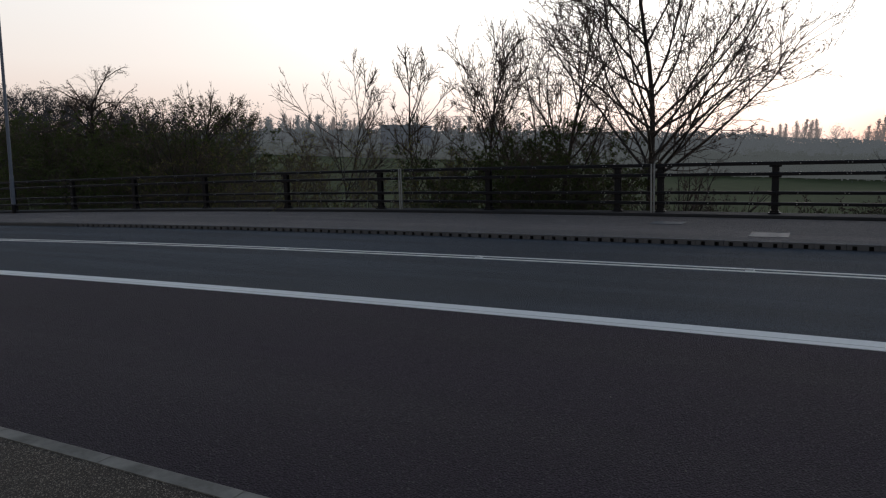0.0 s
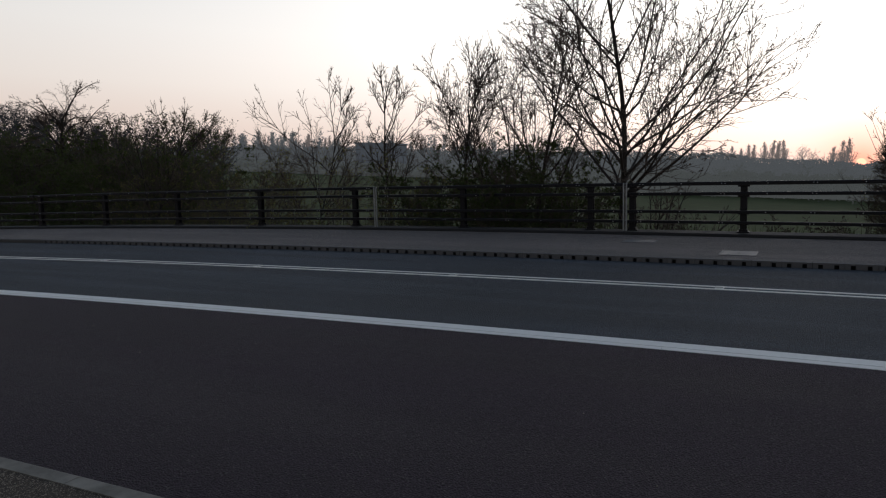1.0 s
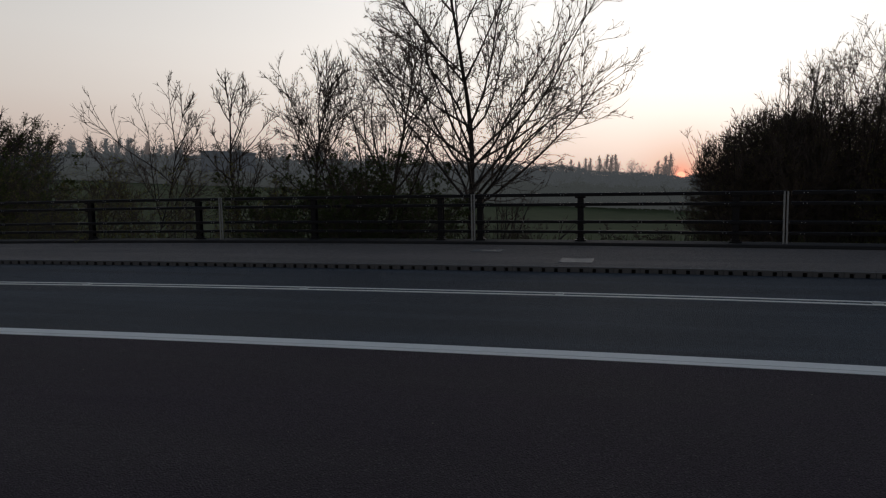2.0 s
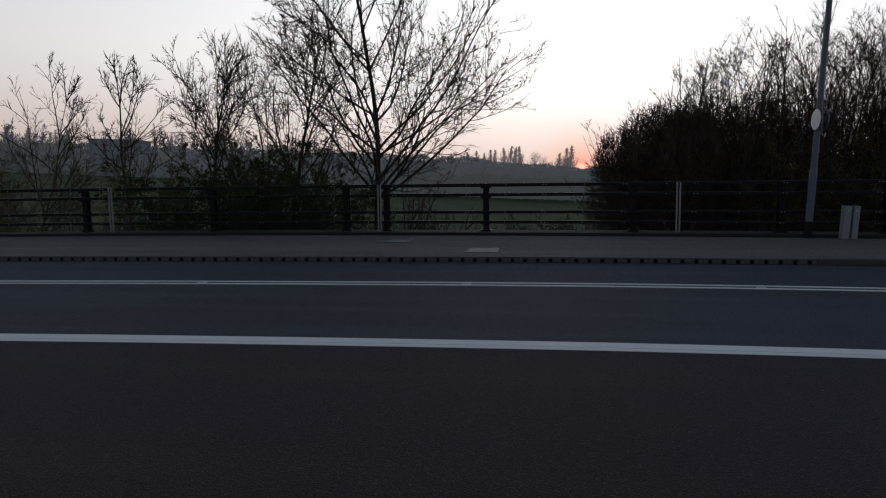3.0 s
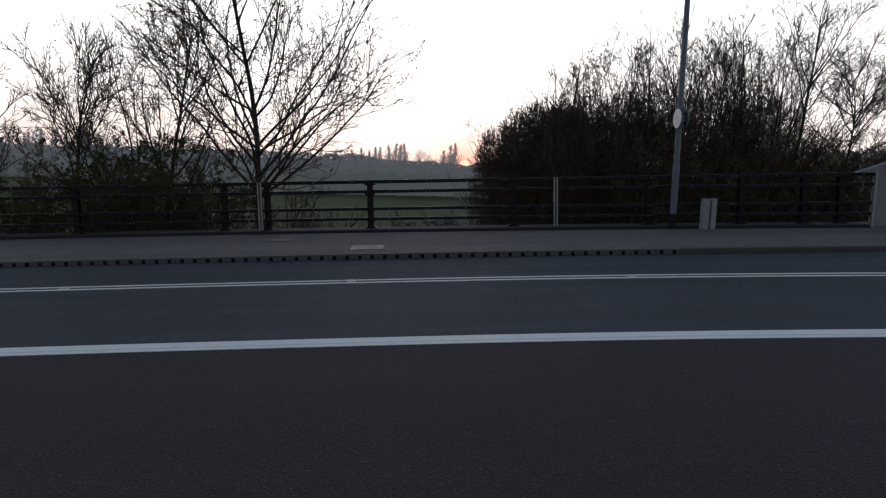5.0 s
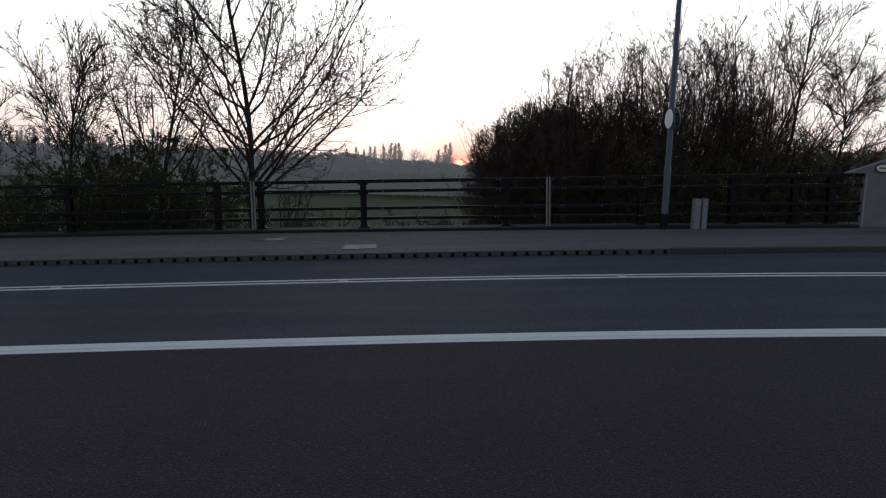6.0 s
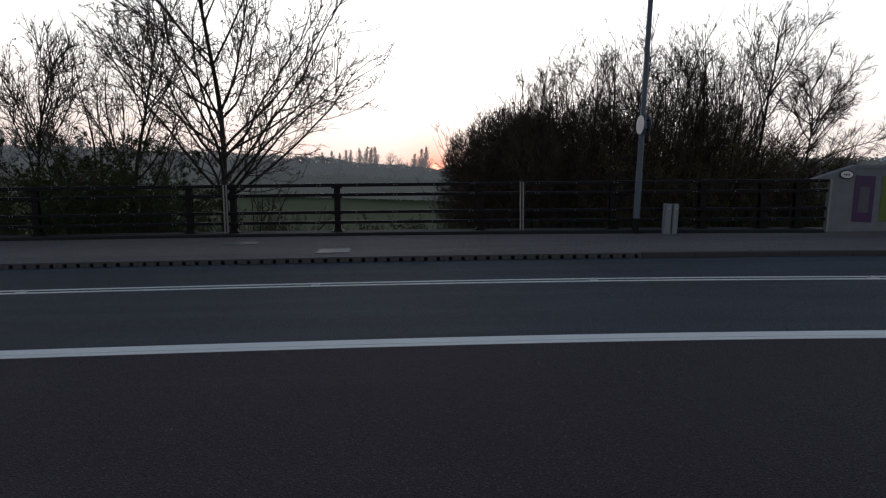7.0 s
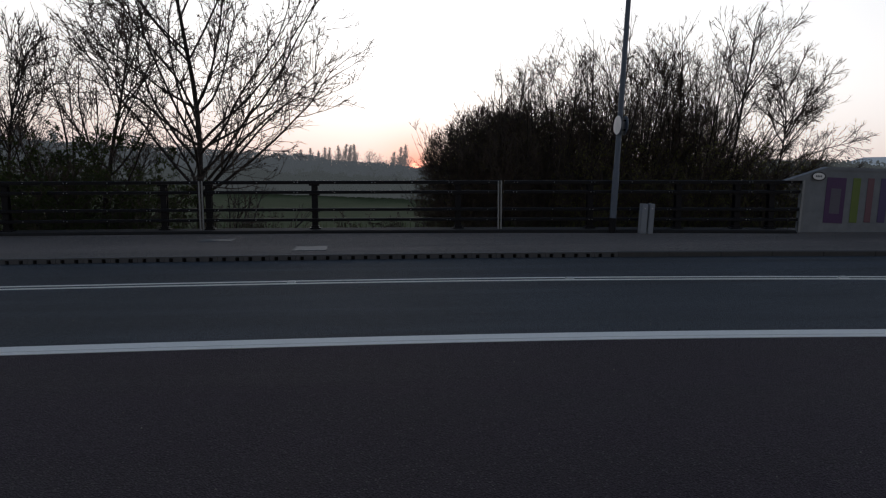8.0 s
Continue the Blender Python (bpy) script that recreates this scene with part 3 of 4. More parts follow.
def leaves_at(rng, at, size):
    """Small folded leaves of four corners at the given places."""
    n = len(at)
    a = unit(rng.normal(size=(n, 3)))
    b = unit(np.cross(a, rng.normal(size=(n, 3))))
    s = size * rng.uniform(0.5, 1.3, (n, 1))
    v = np.stack([at, at + a * s * 0.5 + b * s * 0.33, at + a * s, at + a * s * 0.5 - b * s * 0.33], 1)
    return v.reshape(-1, 3), np.arange(4 * n).reshape(n, 4)


def quad_mesh(name, v, f, mats, slots=None, smooth=True):
    me = bpy.data.meshes.new(name)
    me.vertices.add(len(v))
    me.vertices.foreach_set("co", np.ascontiguousarray(v, dtype=np.float32).ravel())
    me.loops.add(f.size)
    me.loops.foreach_set("vertex_index", np.ascontiguousarray(f, dtype=np.int32).ravel())
    me.polygons.add(len(f))
    me.polygons.foreach_set("loop_start", np.arange(0, f.size, 4, dtype=np.int32))
    for m in mats:
        me.materials.append(m)
    if slots is not None:
        me.polygons.foreach_set("material_index", slots.astype(np.int32))
    me.update(calc_edges=True)
    if smooth:
        me.shade_smooth()
    return me


def plant(name, at, top, label, category, seed, stems, levels, leaf=None, group="", wood=1, shell=None, even=0.86):
    """One tree or shrub. stems: (count, ring, length, radius, spread, pieces, wander, up, lean_x); levels: rows for sprout and grow;
    leaf: (material, how many a twig, size). The plant is sized so that it reaches the height top. The first `wood` levels make the trunk, the rest the crown."""
    rng = np.random.default_rng(seed)
    count, ring, length, radius, spread, n, wander, up, lean = stems
    th = rng.uniform(0, 2 * np.pi, count)
    rr = ring * np.sqrt(rng.uniform(0, 1, count))
    start = np.stack([rr * np.cos(th), rr * np.sin(th), np.full(count, -0.15)], 1)
    tilt = np.radians(spread) * np.sqrt(rng.uniform(0, 1, count))
    head = np.stack([np.sin(tilt) * np.cos(th) + lean, np.sin(tilt) * np.sin(th), np.cos(tilt)], 1)
    ln = length * rng.uniform(0.75, 1.08, count)
    if shell:
        shell = (shell[0] - at[0], shell[1] - at[2], shell[2], shell[3])
        if count == 1:
            ln = to_shell(start, head, shell) * 0.96
        else:
            q = np.sqrt((np.arange(count) + rng.uniform(0, 1, count)) / count) * 0.97
            th = 2.4 * np.arange(count) + rng.normal(0, 0.2, count)
            end = np.stack([shell[0] + shell[2] * q * np.cos(th), shell[2] * q * np.sin(th), shell[1] + shell[3] * np.sqrt(1 - q * q)], 1)
            head, ln = unit(end - start), np.linalg.norm(end - start, axis=1) * rng.uniform(even, 1.02, count)
    pts, rad = grow(rng, start, head, ln, radius * rng.uniform(0.7, 1.15, count), n, wander, up, 0.1 if count > 1 or shell else 0.45)
    lines = [[(pts, rad, 7)]]
    for cnt, f0, f1, a0, a1, ratio, rratio, thin, pieces, wand, lift, sides in levels:
        start, head, ln, r = sprout(rng, pts, rad, ln, cnt, f0, f1, a0, a1, ratio, rratio, thin)
        if shell:
            room = to_shell(start, head, shell) * rng.uniform(0.72, 1.06, len(ln))
            ln = room if len(lines) == 1 and count == 1 else np.minimum(ln, np.maximum(room, 0.32 * ln))
            keep = ln > 0.1
            start, head, ln, r = start[keep], head[keep], ln[keep], r[keep]
        pts, rad = grow(rng, start, head, ln, r, pieces, wand, lift)
        lines.append([(pts, rad, sides)])
    tall = np.percentile(pts[:, -1, 2], 99.5)
    size_by = 1.0 if shell else (top - at[2]) / tall
    lines = [[(p * size_by, r, k) for p, r, k in row] for row in lines]
    pts = pts * size_by
    t = thing(name, at, label, category, group)
    v, f = tubes([q for row in lines[:wood + 1] for q in row])
    part("trunk", quad_mesh("trunk", v, f, [BARK]), None, t)
    v, f = tubes([q for row in lines[wood + 1:] for q in row])
    slots = np.zeros(len(f))
    mats = [TWIG]
    if leaf:
        mat, per, size = leaf
        k = int(len(pts) * per)
        pick = rng.integers(0, len(pts), k)
        s = rng.uniform(0.35, 1.0, k) * (pts.shape[1] - 1)
        i = np.minimum(s.astype(int), pts.shape[1] - 2)
        u = (s - i)[:, None]
        spots = pts[pick, i] * (1 - u) + pts[pick, i + 1] * u
        lv, lf = leaves_at(rng, spots, size)
        f = np.concatenate([f, lf + len(v)])
        v = np.concatenate([v, lv])
        slots = np.concatenate([slots, np.ones(len(lf))])
        mats.append(mat)
    part("crown", quad_mesh("crown", v, f, mats, slots), None, t)
    return t


def foot(x, y):
    return (x, y, ground_height(x, y))


# level rows: count, from, to, angle, angle, length ratio, thickness ratio, least radius, pieces, wander, lift, sides
def broad_tree(x, y, top, seed, label, limbs=15, leaf=(BUD, 1.2, 0.045), lean=0.0, radius=0.15, stem=4.6, reach=6.8, low=0.6, lift=0.025, wild=1.0, flat=62, thin=0.6):
    """A short trunk that breaks into a fan of long limbs."""
    return plant("tree", foot(x, y), top, label, "tree", seed,
                 (1, 0.0, stem, radius, 0, 6, 0.03 * wild, 0.02, lean),
                 [(limbs, low, 1.0, 4, flat, reach / (stem * 0.62), thin, 0.025, 10, 0.05 * wild, lift, 5),
                  (11, 0.12, 0.97, 18, 44, 0.4, 0.5, 0.012, 6, 0.075 * wild, lift, 3),
                  (7, 0.15, 0.97, 20, 48, 0.42, 0.55, 0.0075, 3, 0.1 * wild, 0.02, 3),
                  (4, 0.2, 1.0, 25, 60, 0.42, 0.6, 0.006, 2, 0.13, 0.02, 3)], leaf, "embankment trees")


def fan_tree(x, y, shell, seed, label, limbs=16, leaf=(BUD, 1.2, 0.042), radius=0.15, low=0.16, high=0.8, steep=14, flat=58, lift=0.02, lean=0.0, wild=1.0, twigs=(10, 7, 4)):
    """A leader with long limbs that leave it low down, all ending on one rounded outline."""
    return plant("tree", foot(x, y), 0, label, "tree", seed,
                 (1, 0.0, 1.0, radius, 0, 9, 0.035 * wild, 0.02, lean),
                 [(limbs, low, high, steep, flat, 1.0, 0.52, 0.022, 10, 0.05 * wild, lift, 5),
                  (twigs[0], 0.14, 0.97, 18, 44, 0.42, 0.5, 0.015, 6, 0.075 * wild, lift, 3),
                  (twigs[1], 0.15, 0.97, 20, 48, 0.42, 0.55, 0.0105, 3, 0.1 * wild, 0.02, 3),
                  (twigs[2], 0.2, 1.0, 25, 60, 0.45, 0.6, 0.0082, 2, 0.13, 0.02, 3)], leaf, "embankment trees", shell=shell)


def round_bush(x, y, shell, seed, label, count=38, spread=80, leaf=(LEAF, 3.4, 0.05), ring=0.6, twigs=(9, 7, 5), lift=0.02, even=0.86):
    """Many stems from one root that fill one rounded outline."""
    return plant("shrub", foot(x, y), 0, label, "shrub", seed,
                 (count, ring, 1.0, 0.03, spread, 7, 0.06, 0.01, 0.0),
                 [(twigs[0], 0.25, 0.98, 20, 50, 0.38, 0.6, 0.009, 4, 0.09, lift, 3),
                  (twigs[1], 0.15, 1.0, 25, 55, 0.45, 0.6, 0.008, 2, 0.12, lift, 3),
                  (twigs[2], 0.2, 1.0, 25, 60, 0.5, 0.7, 0.0075, 1, 0.15, 0.02, 3)], leaf, "embankment shrubs", wood=0, shell=shell, even=even)


def bare_tree(x, y, shell, seed, label, limbs=30, leaf=(BUD, 1.0, 0.042), radius=0.15, low=0.17, twigs=(12, 7, 3), flat=72, lean=0.0, lift=0.04, fine=1.0):
    """A leader with slender limbs that leave it low down and curve upward; side branches rise beside them to one rounded outline."""
    return plant("tree", foot(x, y), 0, label, "tree", seed,
                 (1, 0.0, 1.0, radius, 0, 14, 0.055, 0.02, lean),
                 [(limbs, low, 0.92, 16, flat, 1.0, 0.55, 0.024, 12, 0.07, lift, 5),
                  (twigs[0], 0.16, 0.96, 24, 46, 0.5, 0.52, 0.0145 * fine, 8, 0.085, lift, 3),
                  (twigs[1], 0.2, 0.97, 24, 48, 0.45, 0.55, 0.0105 * fine, 4, 0.11, lift, 3),
                  (twigs[2], 0.3, 1.0, 24, 55, 0.45, 0.6, 0.0085 * fine, 2, 0.13, lift, 3)], leaf, "embankment trees", shell=shell)


def coppice(x, y, shell, seed, label, count=8, leaf=(BUD, 1.0, 0.042), twigs=(11, 7, 4), ring=0.3, fine=1.0):
    """Several stems from one root that fan out to a rounded outline, with side branches rising beside them."""
    return plant("tree", foot(x, y), 0, label, "tree", seed,
                 (count, ring, 1.0, 0.05, 40, 12, 0.06, 0.004, 0.0),
                 [(twigs[0], 0.22, 0.96, 22, 48, 0.42, 0.5, 0.014 * fine, 8, 0.085, 0.03, 3),
                  (twigs[1], 0.2, 0.97, 24, 48, 0.46, 0.55, 0.0105 * fine, 4, 0.11, 0.035, 3),
                  (twigs[2], 0.3, 1.0, 24, 55, 0.46, 0.6, 0.0088 * fine, 2, 0.13, 0.03, 3)], leaf, "embankment trees", wood=0, shell=shell)


def shrub(x, y, top, seed, label, count=14, spread=55, leaf=(IVY, 3.5, 0.07), ring=0.8, fine=4, fat=1.0):
    return plant("shrub", foot(x, y), top, label, "shrub", seed,
                 (count, ring, 5.0, 0.028, spread, 6, 0.08, 0.0, 0.0),
                 [(9, 0.2, 0.98, 25, 65, 0.4, 0.6, 0.009, 4, 0.11, 0.02, 3),
                  (7, 0.15, 1.0, 30, 65, 0.45, 0.6, 0.0075, 2, 0.13, 0.02, 3),
                  (fine, 0.2, 1.0, 30, 70, 0.5, 0.7, 0.0065 * fat, 1, 0.15, 0.02, 3)], leaf, "embankment shrubs", wood=0)


bare_tree(-4.55, 19.6, (-4.25, 4.6, 4.9, 5.8), 11, "tall bare spreading tree with swelling buds behind the railing", 36, (BUD, 1.4, 0.05), 0.14, 0.21, (11, 6, 3), 74)
bare_tree(-7.3, 20.4, (-7.4, 3.2, 3.3, 3.0), 21, "bare spreading tree in bud behind the railing", 22, (BUD, 1.4, 0.048), 0.1, 0.2, (9, 6, 3))
bare_tree(-10.1, 20.9, (-10.3, 2.9, 2.9, 2.7), 22, "bare spreading tree in bud behind the railing", 22, (BUD, 1.4, 0.048), 0.09, 0.2, (9, 6, 3))
coppice(-8.7, 21.6, (-8.8, 3.0, 2.4, 2.9), 24, "bare many-stemmed tree in bud behind the railing", 5, (BUD, 1.2, 0.048), (9, 6, 3))
bare_tree(-12.6, 20.4, (-12.4, 2.5, 1.7, 2.7), 23, "slender bare tree with thin ascending branches", 16, (BUD, 1.2, 0.048), 0.07, 0.25, (8, 6, 3), 60)
bare_tree(-17.2, 21.2, (-17.3, 2.2, 3.0, 3.1), 25, "slim reddish bare tree with a fan of branches", 20, (BUD, 0.6, 0.04), 0.06, 0.22, (8, 5, 2), 64)
coppice(-3.7, 19.2, (-3.0, -0.4, 2.3, 1.7), 27, "low fan of thin bare suckers by the tree foot", 9, (BUD, 0.8, 0.04), (6, 4, 2), 0.5)
for k, (x, top) in enumerate([(-2.3, 0.35), (-0.5, 0.2), (0.9, 0.4), (2.2, 0.5), (-5.6, 0.6)]):
    shrub(x, 19.9, top, 160 + k, "low brown weedy scrub on the bank", 12, 50, (BUD, 2.0, 0.04), 0.7, 3)
coppice(-19.6, 21.4, (-19.8, 0.6, 1.8, 1.5), 26, "low bare shrubby tree leaning over the bank", 6, (BUD, 0.4, 0.04), (6, 4, 2))
broad_tree(-36.6, 24.5, 5.3, 37, "gnarled bare tree with drooping twigs", 22, (BUD, 0.25, 0.05), radius=0.2, stem=7.0, reach=3.3, low=0.66, lift=-0.05, wild=3.0, flat=80)
fan_tree(-26.6, 21.5, (-25.0, 1.0, 4.2, 2.9), 33, "leafy hawthorn tree with small dark leaves", 24, (IVY, 3.0, 0.065), 0.12, 0.25, 0.95, 16, 64, lean=0.12, wild=1.7, twigs=(8, 6, 4))
shrub(-24.0, 21.0, 2.2, 35, "twiggy brown-green shrub spreading over the railing", 16, 55, (LEAF, 2.0, 0.055))
shrub(-21.8, 21.0, 1.9, 34, "twiggy brown-green shrub spreading over the railing", 20, 62, (LEAF, 1.5, 0.05))
for k, (x, y, top) in enumerate([(-26.0, 22.0, 2.3), (-29.5, 22.5, 2.4), (-33, 22.5, 2.5), (-37, 23, 2.7), (-41, 23, 2.6), (-45.5, 25, 2.7), (-50, 27, 3.0)]):
    shrub(x, y, top, 40 + k, "dense dark thicket shrub behind the railing", 11, 42, (IVY, 6.0, 0.085), 1.6)
for k, (x, z) in enumerate([(-28, 2.3), (-31.5, 2.6), (-35.5, 2.6), (-39.5, 2.6), (-44, 2.7)]):
    round_bush(x, 24.2, (x, z - 2.4, 2.6, 2.4), 140 + k, "dense dark thicket shrub behind the railing", 30, leaf=(IVY, 3.5, 0.08), ring=1.2, twigs=(8, 6, 4))
shrub(-7.4, 19.2, 2.2, 51, "dense dark green leafy shrub against the railing", 24, 42, (IVY, 9.0, 0.05), 1.3)
shrub(-9.4, 19.4, 1.6, 52, "dense dark green leafy shrub against the railing", 22, 45, (IVY, 8.0, 0.05), 1.3)
shrub(-14.6, 19.6, 1.9, 53, "low tangled shrub below the railing", 12, 55, (LEAF, 1.5, 0.05))
shrub(-12.0, 19.4, 1.7, 54, "low tangled shrub below the railing", 12, 55, (LEAF, 1.5, 0.05))
shrub(-18.5, 20.0, 0.9, 55, "low tangled shrub below the railing", 10, 55, (LEAF, 1.5, 0.05))
# the clump at the other end
round_bush(3.7, 21.2, (3.6, 1.0, 2.35, 2.75), 60, "dense rounded hawthorn shrub beginning to leaf", 130, twigs=(13, 8, 5), leaf=(LEAF, 1.0, 0.03), ring=0.9, even=0.95)
round_bush(5.3, 21.8, (5.2, 1.4, 2.0, 2.9), 61, "dense rounded hawthorn shrub beginning to leaf", 50, twigs=(10, 8, 5), leaf=(LEAF, 1.2, 0.032))
for k, (x, z, r) in enumerate([(6.7, 3.4, 1.7), (8.4, 3.4, 1.8), (10.2, 3.5, 1.8), (12.0, 3.3, 1.7), (13.5, 2.9, 1.6), (15.0, 2.4, 1.3)]):
    round_bush(x, 20.6, (x, 0.4, r, z - 0.4), 62 + k, "dense bramble shrub with small yellow-green leaves", 40, 70, (LEAF, 3.0, 0.05), 0.9, (8, 6, 4))
for k, (x, z) in enumerate([(6.2, 4.4), (7.8, 4.9), (9.4, 5.0), (11.0, 4.6), (12.7, 3.8)]):
    round_bush(x, 22.9, (x, z - 2.6, 1.8, 2.6), 72 + k, "dense twiggy hawthorn shrub beginning to leaf", 30, leaf=(LEAF, 2.2, 0.04), ring=0.9, twigs=(8, 6, 4))
for k, (x, z, r) in enumerate([(4.6, 5.6, 1.5), (5.8, 6.5, 1.8), (7.3, 6.9, 1.9), (8.7, 7.1, 1.9), (9.9, 7.0, 1.8), (10.9, 7.1, 1.5)]):
    coppice(x, 21.8, (x, z * 0.45, r, z * 0.55), 80 + k, "bushy sallow tree with many fine ascending branches", 19, (LEAF, 0.9, 0.03), (13, 7, 5), 0.5, 0.8)
bare_tree(11.2, 21.4, (12.0, 3.9, 2.5, 3.9), 91, "bare tree with fine arching branches", 22, (BUD, 0.6, 0.036), 0.09, 0.2, (12, 8, 4), lean=0.05, fine=0.72)
bare_tree(12.7, 21.4, (13.9, 2.5, 2.5, 3.9), 92, "bare tree with fine arching branches", 28, (BUD, 0.6, 0.036), 0.09, 0.16, (12, 8, 4), 86, 0.05, 0.012, 0.72)

# rough grass and weeds along the top of the bank
rng = np.random.default_rng(17)
n = 9000
bx = rng.uniform(-32, 12, n)
by = np.array([y_rail(x) for x in bx]) + 0.35 + 3.4 * rng.uniform(0, 1, n) ** 1.4
root = np.array([(x, y, ground_height(x, y) - 0.03) for x, y in zip(bx, by)])
tall = np.stack([rng.normal(0, 0.12, n), rng.normal(0, 0.12, n), rng.uniform(0.3, 1.0, n)], 1)
wide = np.stack([rng.uniform(0.006, 0.014, n), rng.normal(0, 0.006, n), np.zeros(n)], 1)
blades = np.stack([root - wide, root + wide, root + tall * 0.6 + wide * 0.7, root + tall], 1).reshape(-1, 3)
tagged(part("verge_grass", quad_mesh("verge_grass", blades, np.arange(4 * n).reshape(n, 4), [GRASS]), None), "rough grass and weeds behind the railing", "grass", kind="stuff")


# ---- distance ----
def far_row(name, label, spots, mat, seed, upright, shoots=10, clumps=110, thick=1.0):
    """A row of far trees, one mesh: stems, steep or spreading branches, and small twig clumps round the branches."""
    rng = np.random.default_rng(seed)
    lines, vs, fs, base = [], [], [], 0
    for x, y, h, w in spots:
        start = np.array([[x, y, FIELD_Z - 0.5]])
        p, r = grow(rng, start, np.array([[0.0, 0.0, 1.0]]), np.array([h]), np.array([h * 0.02]), 6, 0.03, 0.02, 0.2)
        s, d, ln, rr = sprout(rng, p, r, np.array([h]), shoots, 0.1, 0.98, *((12, 30) if upright else (25, 75)), w, 0.8, h * 0.006 * thick)
        if upright:
            ln = ln * np.clip(1.3 * (1 - (s[:, 2] - FIELD_Z) / h) + 0.1, 0.1, 1.0)
        q, rq = grow(rng, s, d, ln, rr, 2, 0.08, 0.08 if upright else 0.02)
        s2, d2, ln2, rr2 = sprout(rng, q, rq, ln, 3, 0.2, 1.0, 15, 40, 0.45, 0.8, h * 0.005 * thick)
        q2, rq2 = grow(rng, s2, d2, ln2, rr2, 1, 0.1, 0.05)
        lines += [(p, r, 4), (q, rq, 3), (q2, rq2, 3)]
        ends = np.concatenate([q.reshape(-1, 3), q2.reshape(-1, 3)])
        spot = ends[rng.integers(0, len(ends), clumps)] + rng.normal(0, h * 0.022, (clumps, 3))
        lv, lf = leaves_at(rng, spot, h * 0.06 * thick)
        vs.append(lv)
        fs.append(lf + base)
        base += len(lv)
    v, f = tubes(lines)
    vs.append(v)
    fs.append(f + base)
    return tagged(part(name, quad_mesh(name, np.concatenate(vs), np.concatenate(fs), [mat]), None), label, "trees", kind="stuff")


rng = np.random.default_rng(5)
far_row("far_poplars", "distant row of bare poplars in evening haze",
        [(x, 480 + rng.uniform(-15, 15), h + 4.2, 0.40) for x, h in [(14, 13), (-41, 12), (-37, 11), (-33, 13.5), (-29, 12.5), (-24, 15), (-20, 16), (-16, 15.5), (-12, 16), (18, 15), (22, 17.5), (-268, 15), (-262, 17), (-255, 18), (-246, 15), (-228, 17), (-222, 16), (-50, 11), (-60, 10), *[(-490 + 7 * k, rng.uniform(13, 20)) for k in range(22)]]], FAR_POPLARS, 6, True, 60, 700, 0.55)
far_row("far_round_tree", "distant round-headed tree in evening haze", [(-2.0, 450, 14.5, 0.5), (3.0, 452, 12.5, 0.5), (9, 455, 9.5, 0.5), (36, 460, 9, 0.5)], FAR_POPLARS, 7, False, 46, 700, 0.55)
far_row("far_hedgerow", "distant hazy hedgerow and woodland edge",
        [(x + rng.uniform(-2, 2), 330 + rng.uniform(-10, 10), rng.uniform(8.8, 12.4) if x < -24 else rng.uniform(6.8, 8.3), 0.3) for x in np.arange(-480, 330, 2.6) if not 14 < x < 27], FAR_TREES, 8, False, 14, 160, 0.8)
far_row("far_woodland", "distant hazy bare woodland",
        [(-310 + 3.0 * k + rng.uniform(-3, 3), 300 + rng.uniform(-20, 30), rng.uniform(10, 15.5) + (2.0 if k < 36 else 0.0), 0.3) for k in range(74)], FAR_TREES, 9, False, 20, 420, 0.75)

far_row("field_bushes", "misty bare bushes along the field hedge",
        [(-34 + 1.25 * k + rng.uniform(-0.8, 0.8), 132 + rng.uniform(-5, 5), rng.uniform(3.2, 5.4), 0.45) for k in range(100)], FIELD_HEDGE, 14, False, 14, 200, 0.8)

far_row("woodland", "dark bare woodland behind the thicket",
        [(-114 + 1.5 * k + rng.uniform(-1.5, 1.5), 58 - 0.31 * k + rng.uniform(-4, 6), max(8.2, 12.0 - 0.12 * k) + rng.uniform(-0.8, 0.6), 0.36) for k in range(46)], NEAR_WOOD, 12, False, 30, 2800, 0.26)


def hedge_mass(name, label, x0, x1, y, h0, h1, seed, mat, rough=0.7, gap=0.0):
    """A long thick hedge with an uneven, bushy top and face."""
    bm = bmesh.new()
    rows = []
    for x in np.arange(x0, x1, 1.6):
        h = h0 + (h1 - h0) * (0.5 + 0.5 * noise.noise((x * 0.03, seed, 0))) + rough * (noise.noise((x * 0.12, seed, 5)) + 0.7 * noise.noise((x * 0.4, seed, 9)))
        h += gap * (1.8 * (x < -24) - math.exp(-((x - 20.5) / 7) ** 2))
        rows.append([bm.verts.new((x, y + d + 1.5 * noise.noise((x * 0.3, d, z)), FIELD_Z - 0.5 + h * z)) for d, z in ((-6, 0), (-7, 0.35), (-6, 0.7), (-3, 0.92), (0, 1.0), (4, 0.85), (6, 0))])
    for a, b in zip(rows, rows[1:]):
        for k in range(6):
            bm.faces.new((a[k], b[k], b[k + 1], a[k + 1]))
    return tagged(part(name, fixed_normals(bm), mat), label, "hedge", kind="stuff")


def wood_mass(name, label, n, x0, x1, y, heights, seed, mat, size):
    """A far wood, its mist put into the material's emission: small sprays of twigs, thick below and thinning to an
    uneven top.
    """
    rng = np.random.default_rng(seed)
    xs = rng.uniform(x0, x1, n)
    top = np.array([heights(x) for x in xs])
    zs = FIELD_Z + top * rng.uniform(0, 1, n) ** 0.75
    v, f = leaves_at(rng, np.stack([xs, y + rng.normal(0, 4, n), zs], 1), size)
    return tagged(part(name, quad_mesh(name, v, f, [mat]), None), label, "trees", kind="stuff")


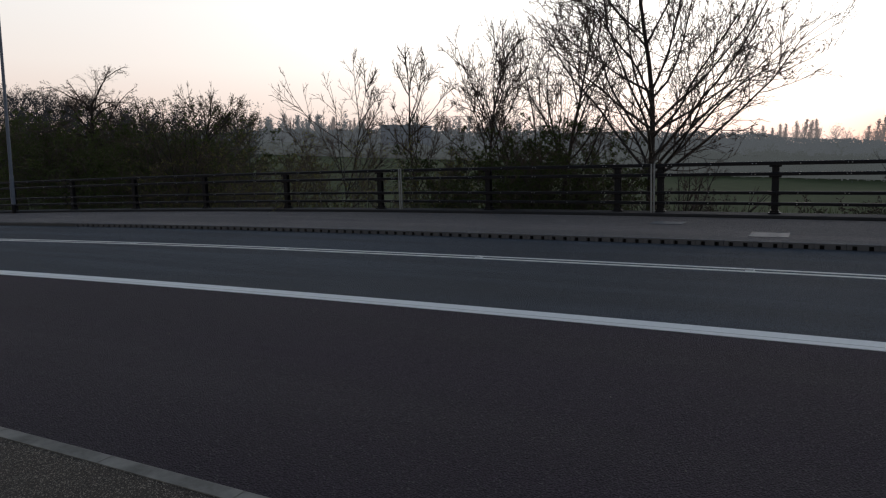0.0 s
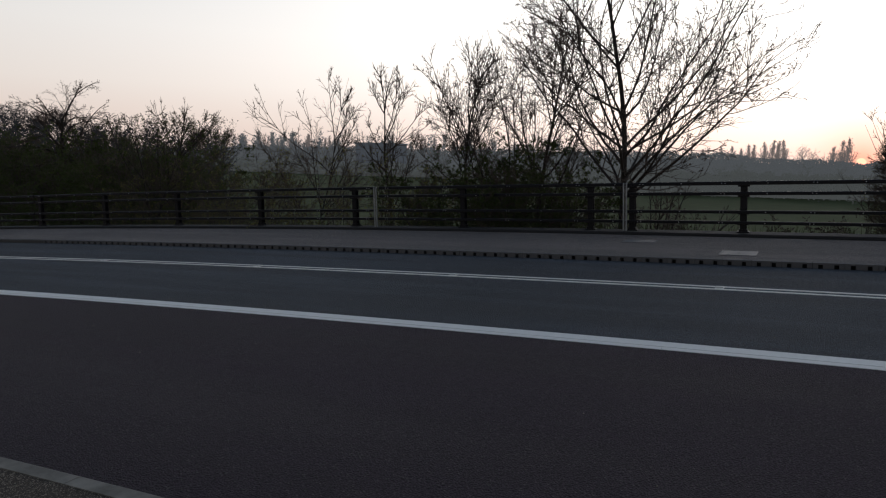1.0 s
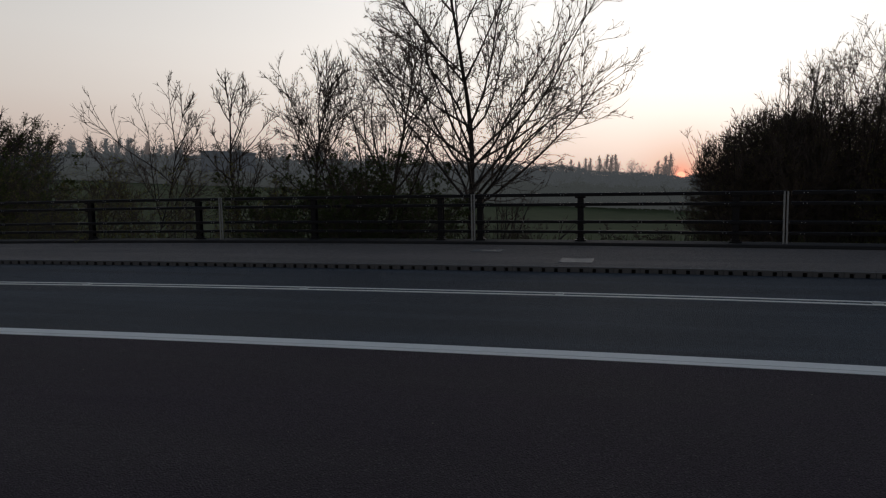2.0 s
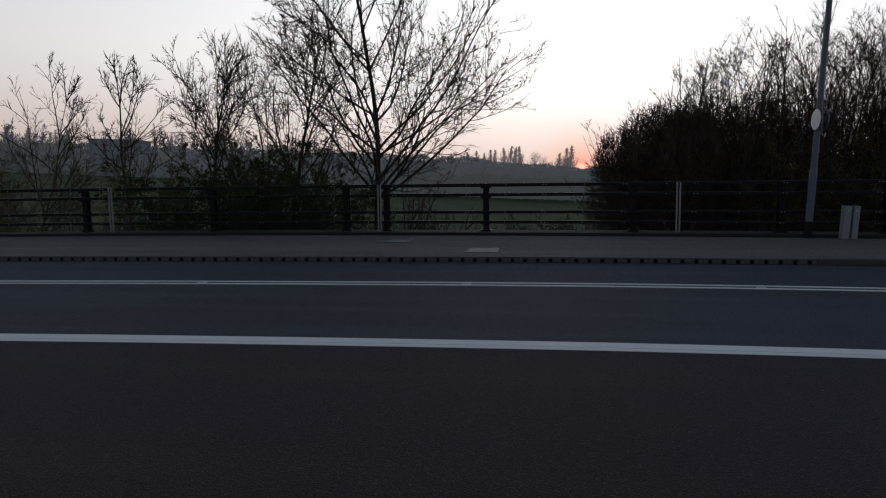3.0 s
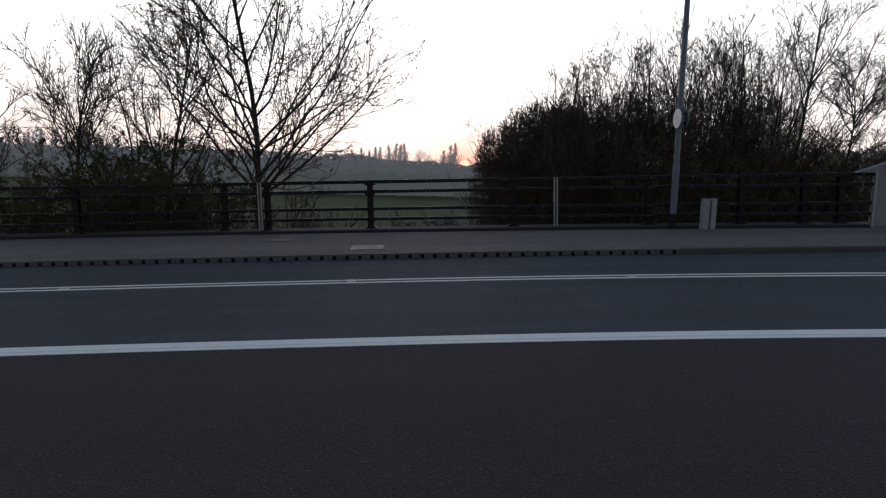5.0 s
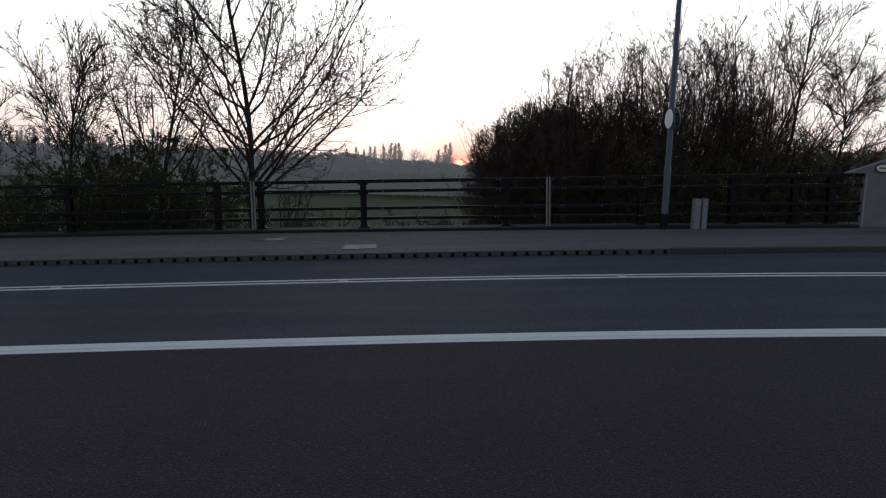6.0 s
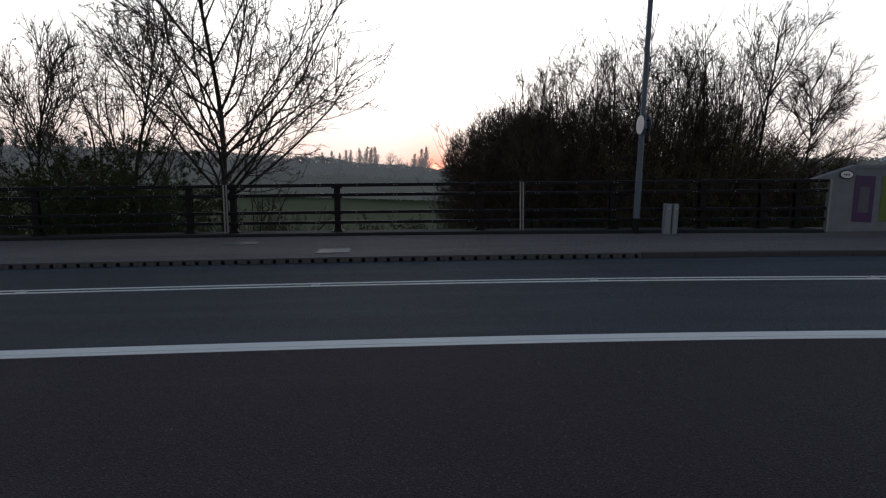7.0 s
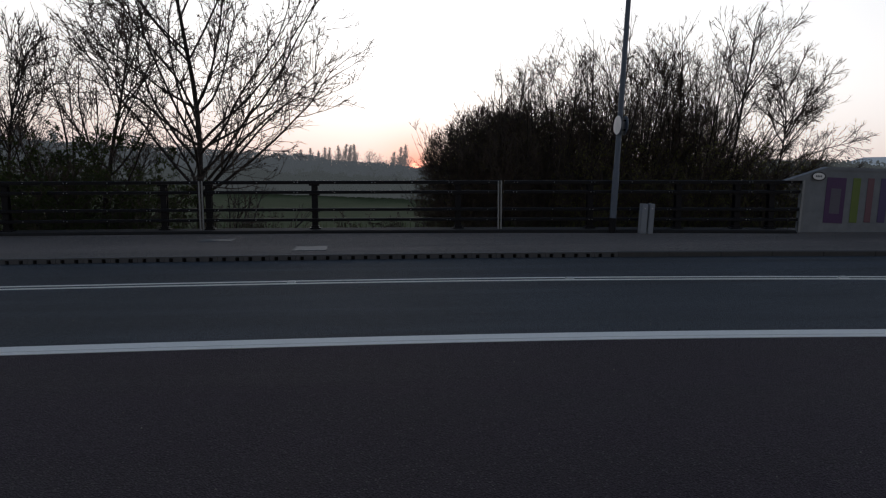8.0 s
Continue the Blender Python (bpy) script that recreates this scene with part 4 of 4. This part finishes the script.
def skyline(x):
    bumps = noise.noise((x * 0.05, 2, 0)) + 0.8 * noise.noise((x * 0.17, 5, 0)) + 0.5 * noise.noise((x * 0.5, 8, 0))
    low = 1 / (1 + math.exp(-(x + 24) / 4))
    return 9.6 - 2.3 * low + (1.9 - 1.2 * low) * bumps - 1.3 * math.exp(-((x - 20.5) / 5) ** 2)


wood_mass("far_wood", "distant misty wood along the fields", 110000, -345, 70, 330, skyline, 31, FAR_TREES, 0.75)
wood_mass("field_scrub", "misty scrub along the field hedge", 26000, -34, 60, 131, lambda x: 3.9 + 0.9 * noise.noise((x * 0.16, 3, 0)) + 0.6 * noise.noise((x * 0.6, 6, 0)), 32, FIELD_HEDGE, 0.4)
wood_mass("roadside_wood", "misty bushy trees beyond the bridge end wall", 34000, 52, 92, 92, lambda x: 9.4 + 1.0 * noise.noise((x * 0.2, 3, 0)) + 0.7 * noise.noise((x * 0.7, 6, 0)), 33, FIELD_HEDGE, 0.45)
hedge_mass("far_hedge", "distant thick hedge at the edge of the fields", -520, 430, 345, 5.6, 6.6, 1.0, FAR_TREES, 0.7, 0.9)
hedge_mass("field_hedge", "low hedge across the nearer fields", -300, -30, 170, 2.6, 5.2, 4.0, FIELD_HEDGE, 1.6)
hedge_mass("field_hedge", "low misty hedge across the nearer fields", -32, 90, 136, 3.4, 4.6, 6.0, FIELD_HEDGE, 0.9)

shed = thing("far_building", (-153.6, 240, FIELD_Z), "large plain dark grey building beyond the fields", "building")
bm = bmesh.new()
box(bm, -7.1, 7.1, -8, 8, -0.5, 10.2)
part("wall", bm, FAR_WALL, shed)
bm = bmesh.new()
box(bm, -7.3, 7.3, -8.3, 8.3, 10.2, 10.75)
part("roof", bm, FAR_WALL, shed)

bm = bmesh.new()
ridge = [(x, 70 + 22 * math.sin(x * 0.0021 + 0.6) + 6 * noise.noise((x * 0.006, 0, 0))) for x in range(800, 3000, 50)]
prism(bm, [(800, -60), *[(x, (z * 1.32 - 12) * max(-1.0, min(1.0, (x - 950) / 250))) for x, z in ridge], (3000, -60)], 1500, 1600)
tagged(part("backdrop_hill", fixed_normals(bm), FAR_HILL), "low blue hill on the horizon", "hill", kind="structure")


# ---- kerbs, stone by stone ----
def kerb_line(name, label):
    return tagged(new(name), label, "kerb", kind="structure")


far_kerb = kerb_line("kerb_far", "far kerb of drainage blocks with square openings")
STEP = 0.2175
DRAIN_X0, DRAIN_X1 = -18.55, 4.72


def drain_block():
    bm = bmesh.new()
    w = STEP - 0.003
    o = 0.033
    prism(bm, [(-w, 0), (-STEP / 2 - o, 0), (-STEP / 2 - o, 0.062), (-STEP / 2 + o, 0.062), (-STEP / 2 + o, 0), (STEP / 2 - o, 0), (STEP / 2 - o, 0.062), (STEP / 2 + o, 0.062), (STEP / 2 + o, 0), (w, 0), (w, 0.09), (-w, 0.09)], 0, 0.1)
    fixed_normals(bm)
    # top faces get the lit tone, the rest the shaded one
    for f in bm.faces:
        f.material_index = 1 if f.normal.z > 0.9 and f.calc_center_median().z > 0.08 else 0
    me = mesh_of(bm, "drain_block")
    me.materials.append(DRAIN)
    me.materials.append(LIT_TOP)
    return me


def kerb_stone(length, height, depth=0.125):
    bm = bmesh.new()
    prism(bm, [(-length / 2 + 0.003, -0.1), (length / 2 - 0.003, -0.1), (length / 2 - 0.003, height), (-length / 2 + 0.003, height)], 0, depth)
    for e in [e for e in bm.edges if all(abs(v.co.z - height) < 1e-5 and v.co.y < 1e-5 for v in e.verts)]:
        bmesh.ops.bevel(bm, geom=[e], offset=0.015, segments=2, affect="EDGES", profile=0.5)
    return mesh_of(fixed_normals(bm), "kerbstone")


def lay(mesh, name, mat, owner, x, f, d=0.0, flip=False):
    turn = math.degrees(math.atan((f(x + 0.2) - f(x - 0.2)) / 0.4))
    part(name, mesh, mat, owner, m=pose(x, f(x) + d, rise(x), 0, -LEAN if flip else LEAN, turn + (180 if flip else 0)))


DRAIN_MESH, STONE, SHADED_STONE = drain_block(), kerb_stone(0.915, 0.125, 0.102), kerb_stone(0.915, 0.09)
x = DRAIN_X0 + STEP
while x < DRAIN_X1:
    lay(DRAIN_MESH, "drain_block", DRAIN, far_kerb, x, y_kerb)
    x += 2 * STEP
# black sheet behind the openings, painted as the shade in the hollow drain
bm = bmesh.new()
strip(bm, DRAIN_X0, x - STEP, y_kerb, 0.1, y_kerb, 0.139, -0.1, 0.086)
part("drain_back", fixed_normals(bm), DARK_VOID, far_kerb, "black sheet for the shade inside the drain")
xr = x - STEP + 0.46
while xr < 40:
    lay(SHADED_STONE, "kerbstone", DARK_KERB, far_kerb, xr, y_kerb)
    xr += 0.915
xl = DRAIN_X0 - 0.46
while xl > -50:
    lay(SHADED_STONE, "kerbstone", DARK_KERB, far_kerb, xl, y_kerb)
    xl -= 0.915
near_kerb = kerb_line("kerb_near", "near kerb of worn grey concrete stones")
x = -30.2
while x < 25:
    lay(STONE, "kerbstone", KERB, near_kerb, x, y_near, -0.002, True)
    x += 0.915

# ---- grit and leaf scraps on the road ----
grit_rng = np.random.default_rng(3)
bm = bmesh.new()
for k in range(110):
    gx0, gy0 = grit_rng.uniform(-14, 9), grit_rng.uniform(2.4, 11.8)
    s = grit_rng.uniform(0.004, 0.012)
    bmesh.ops.create_cone(bm, cap_ends=True, segments=5, radius1=s, radius2=s * 0.4, depth=s * 0.8,
                          matrix=pose(gx0, gy0, rise(gx0) + 0.004 + s * 0.3, 0, 0, grit_rng.uniform(0, 360)) @ Matrix.Diagonal((1, 0.6, 1, 1)))
tagged(part("road_grit", bm, KERB), "pale grit and leaf scraps lying on the road", "grit", kind="stuff")
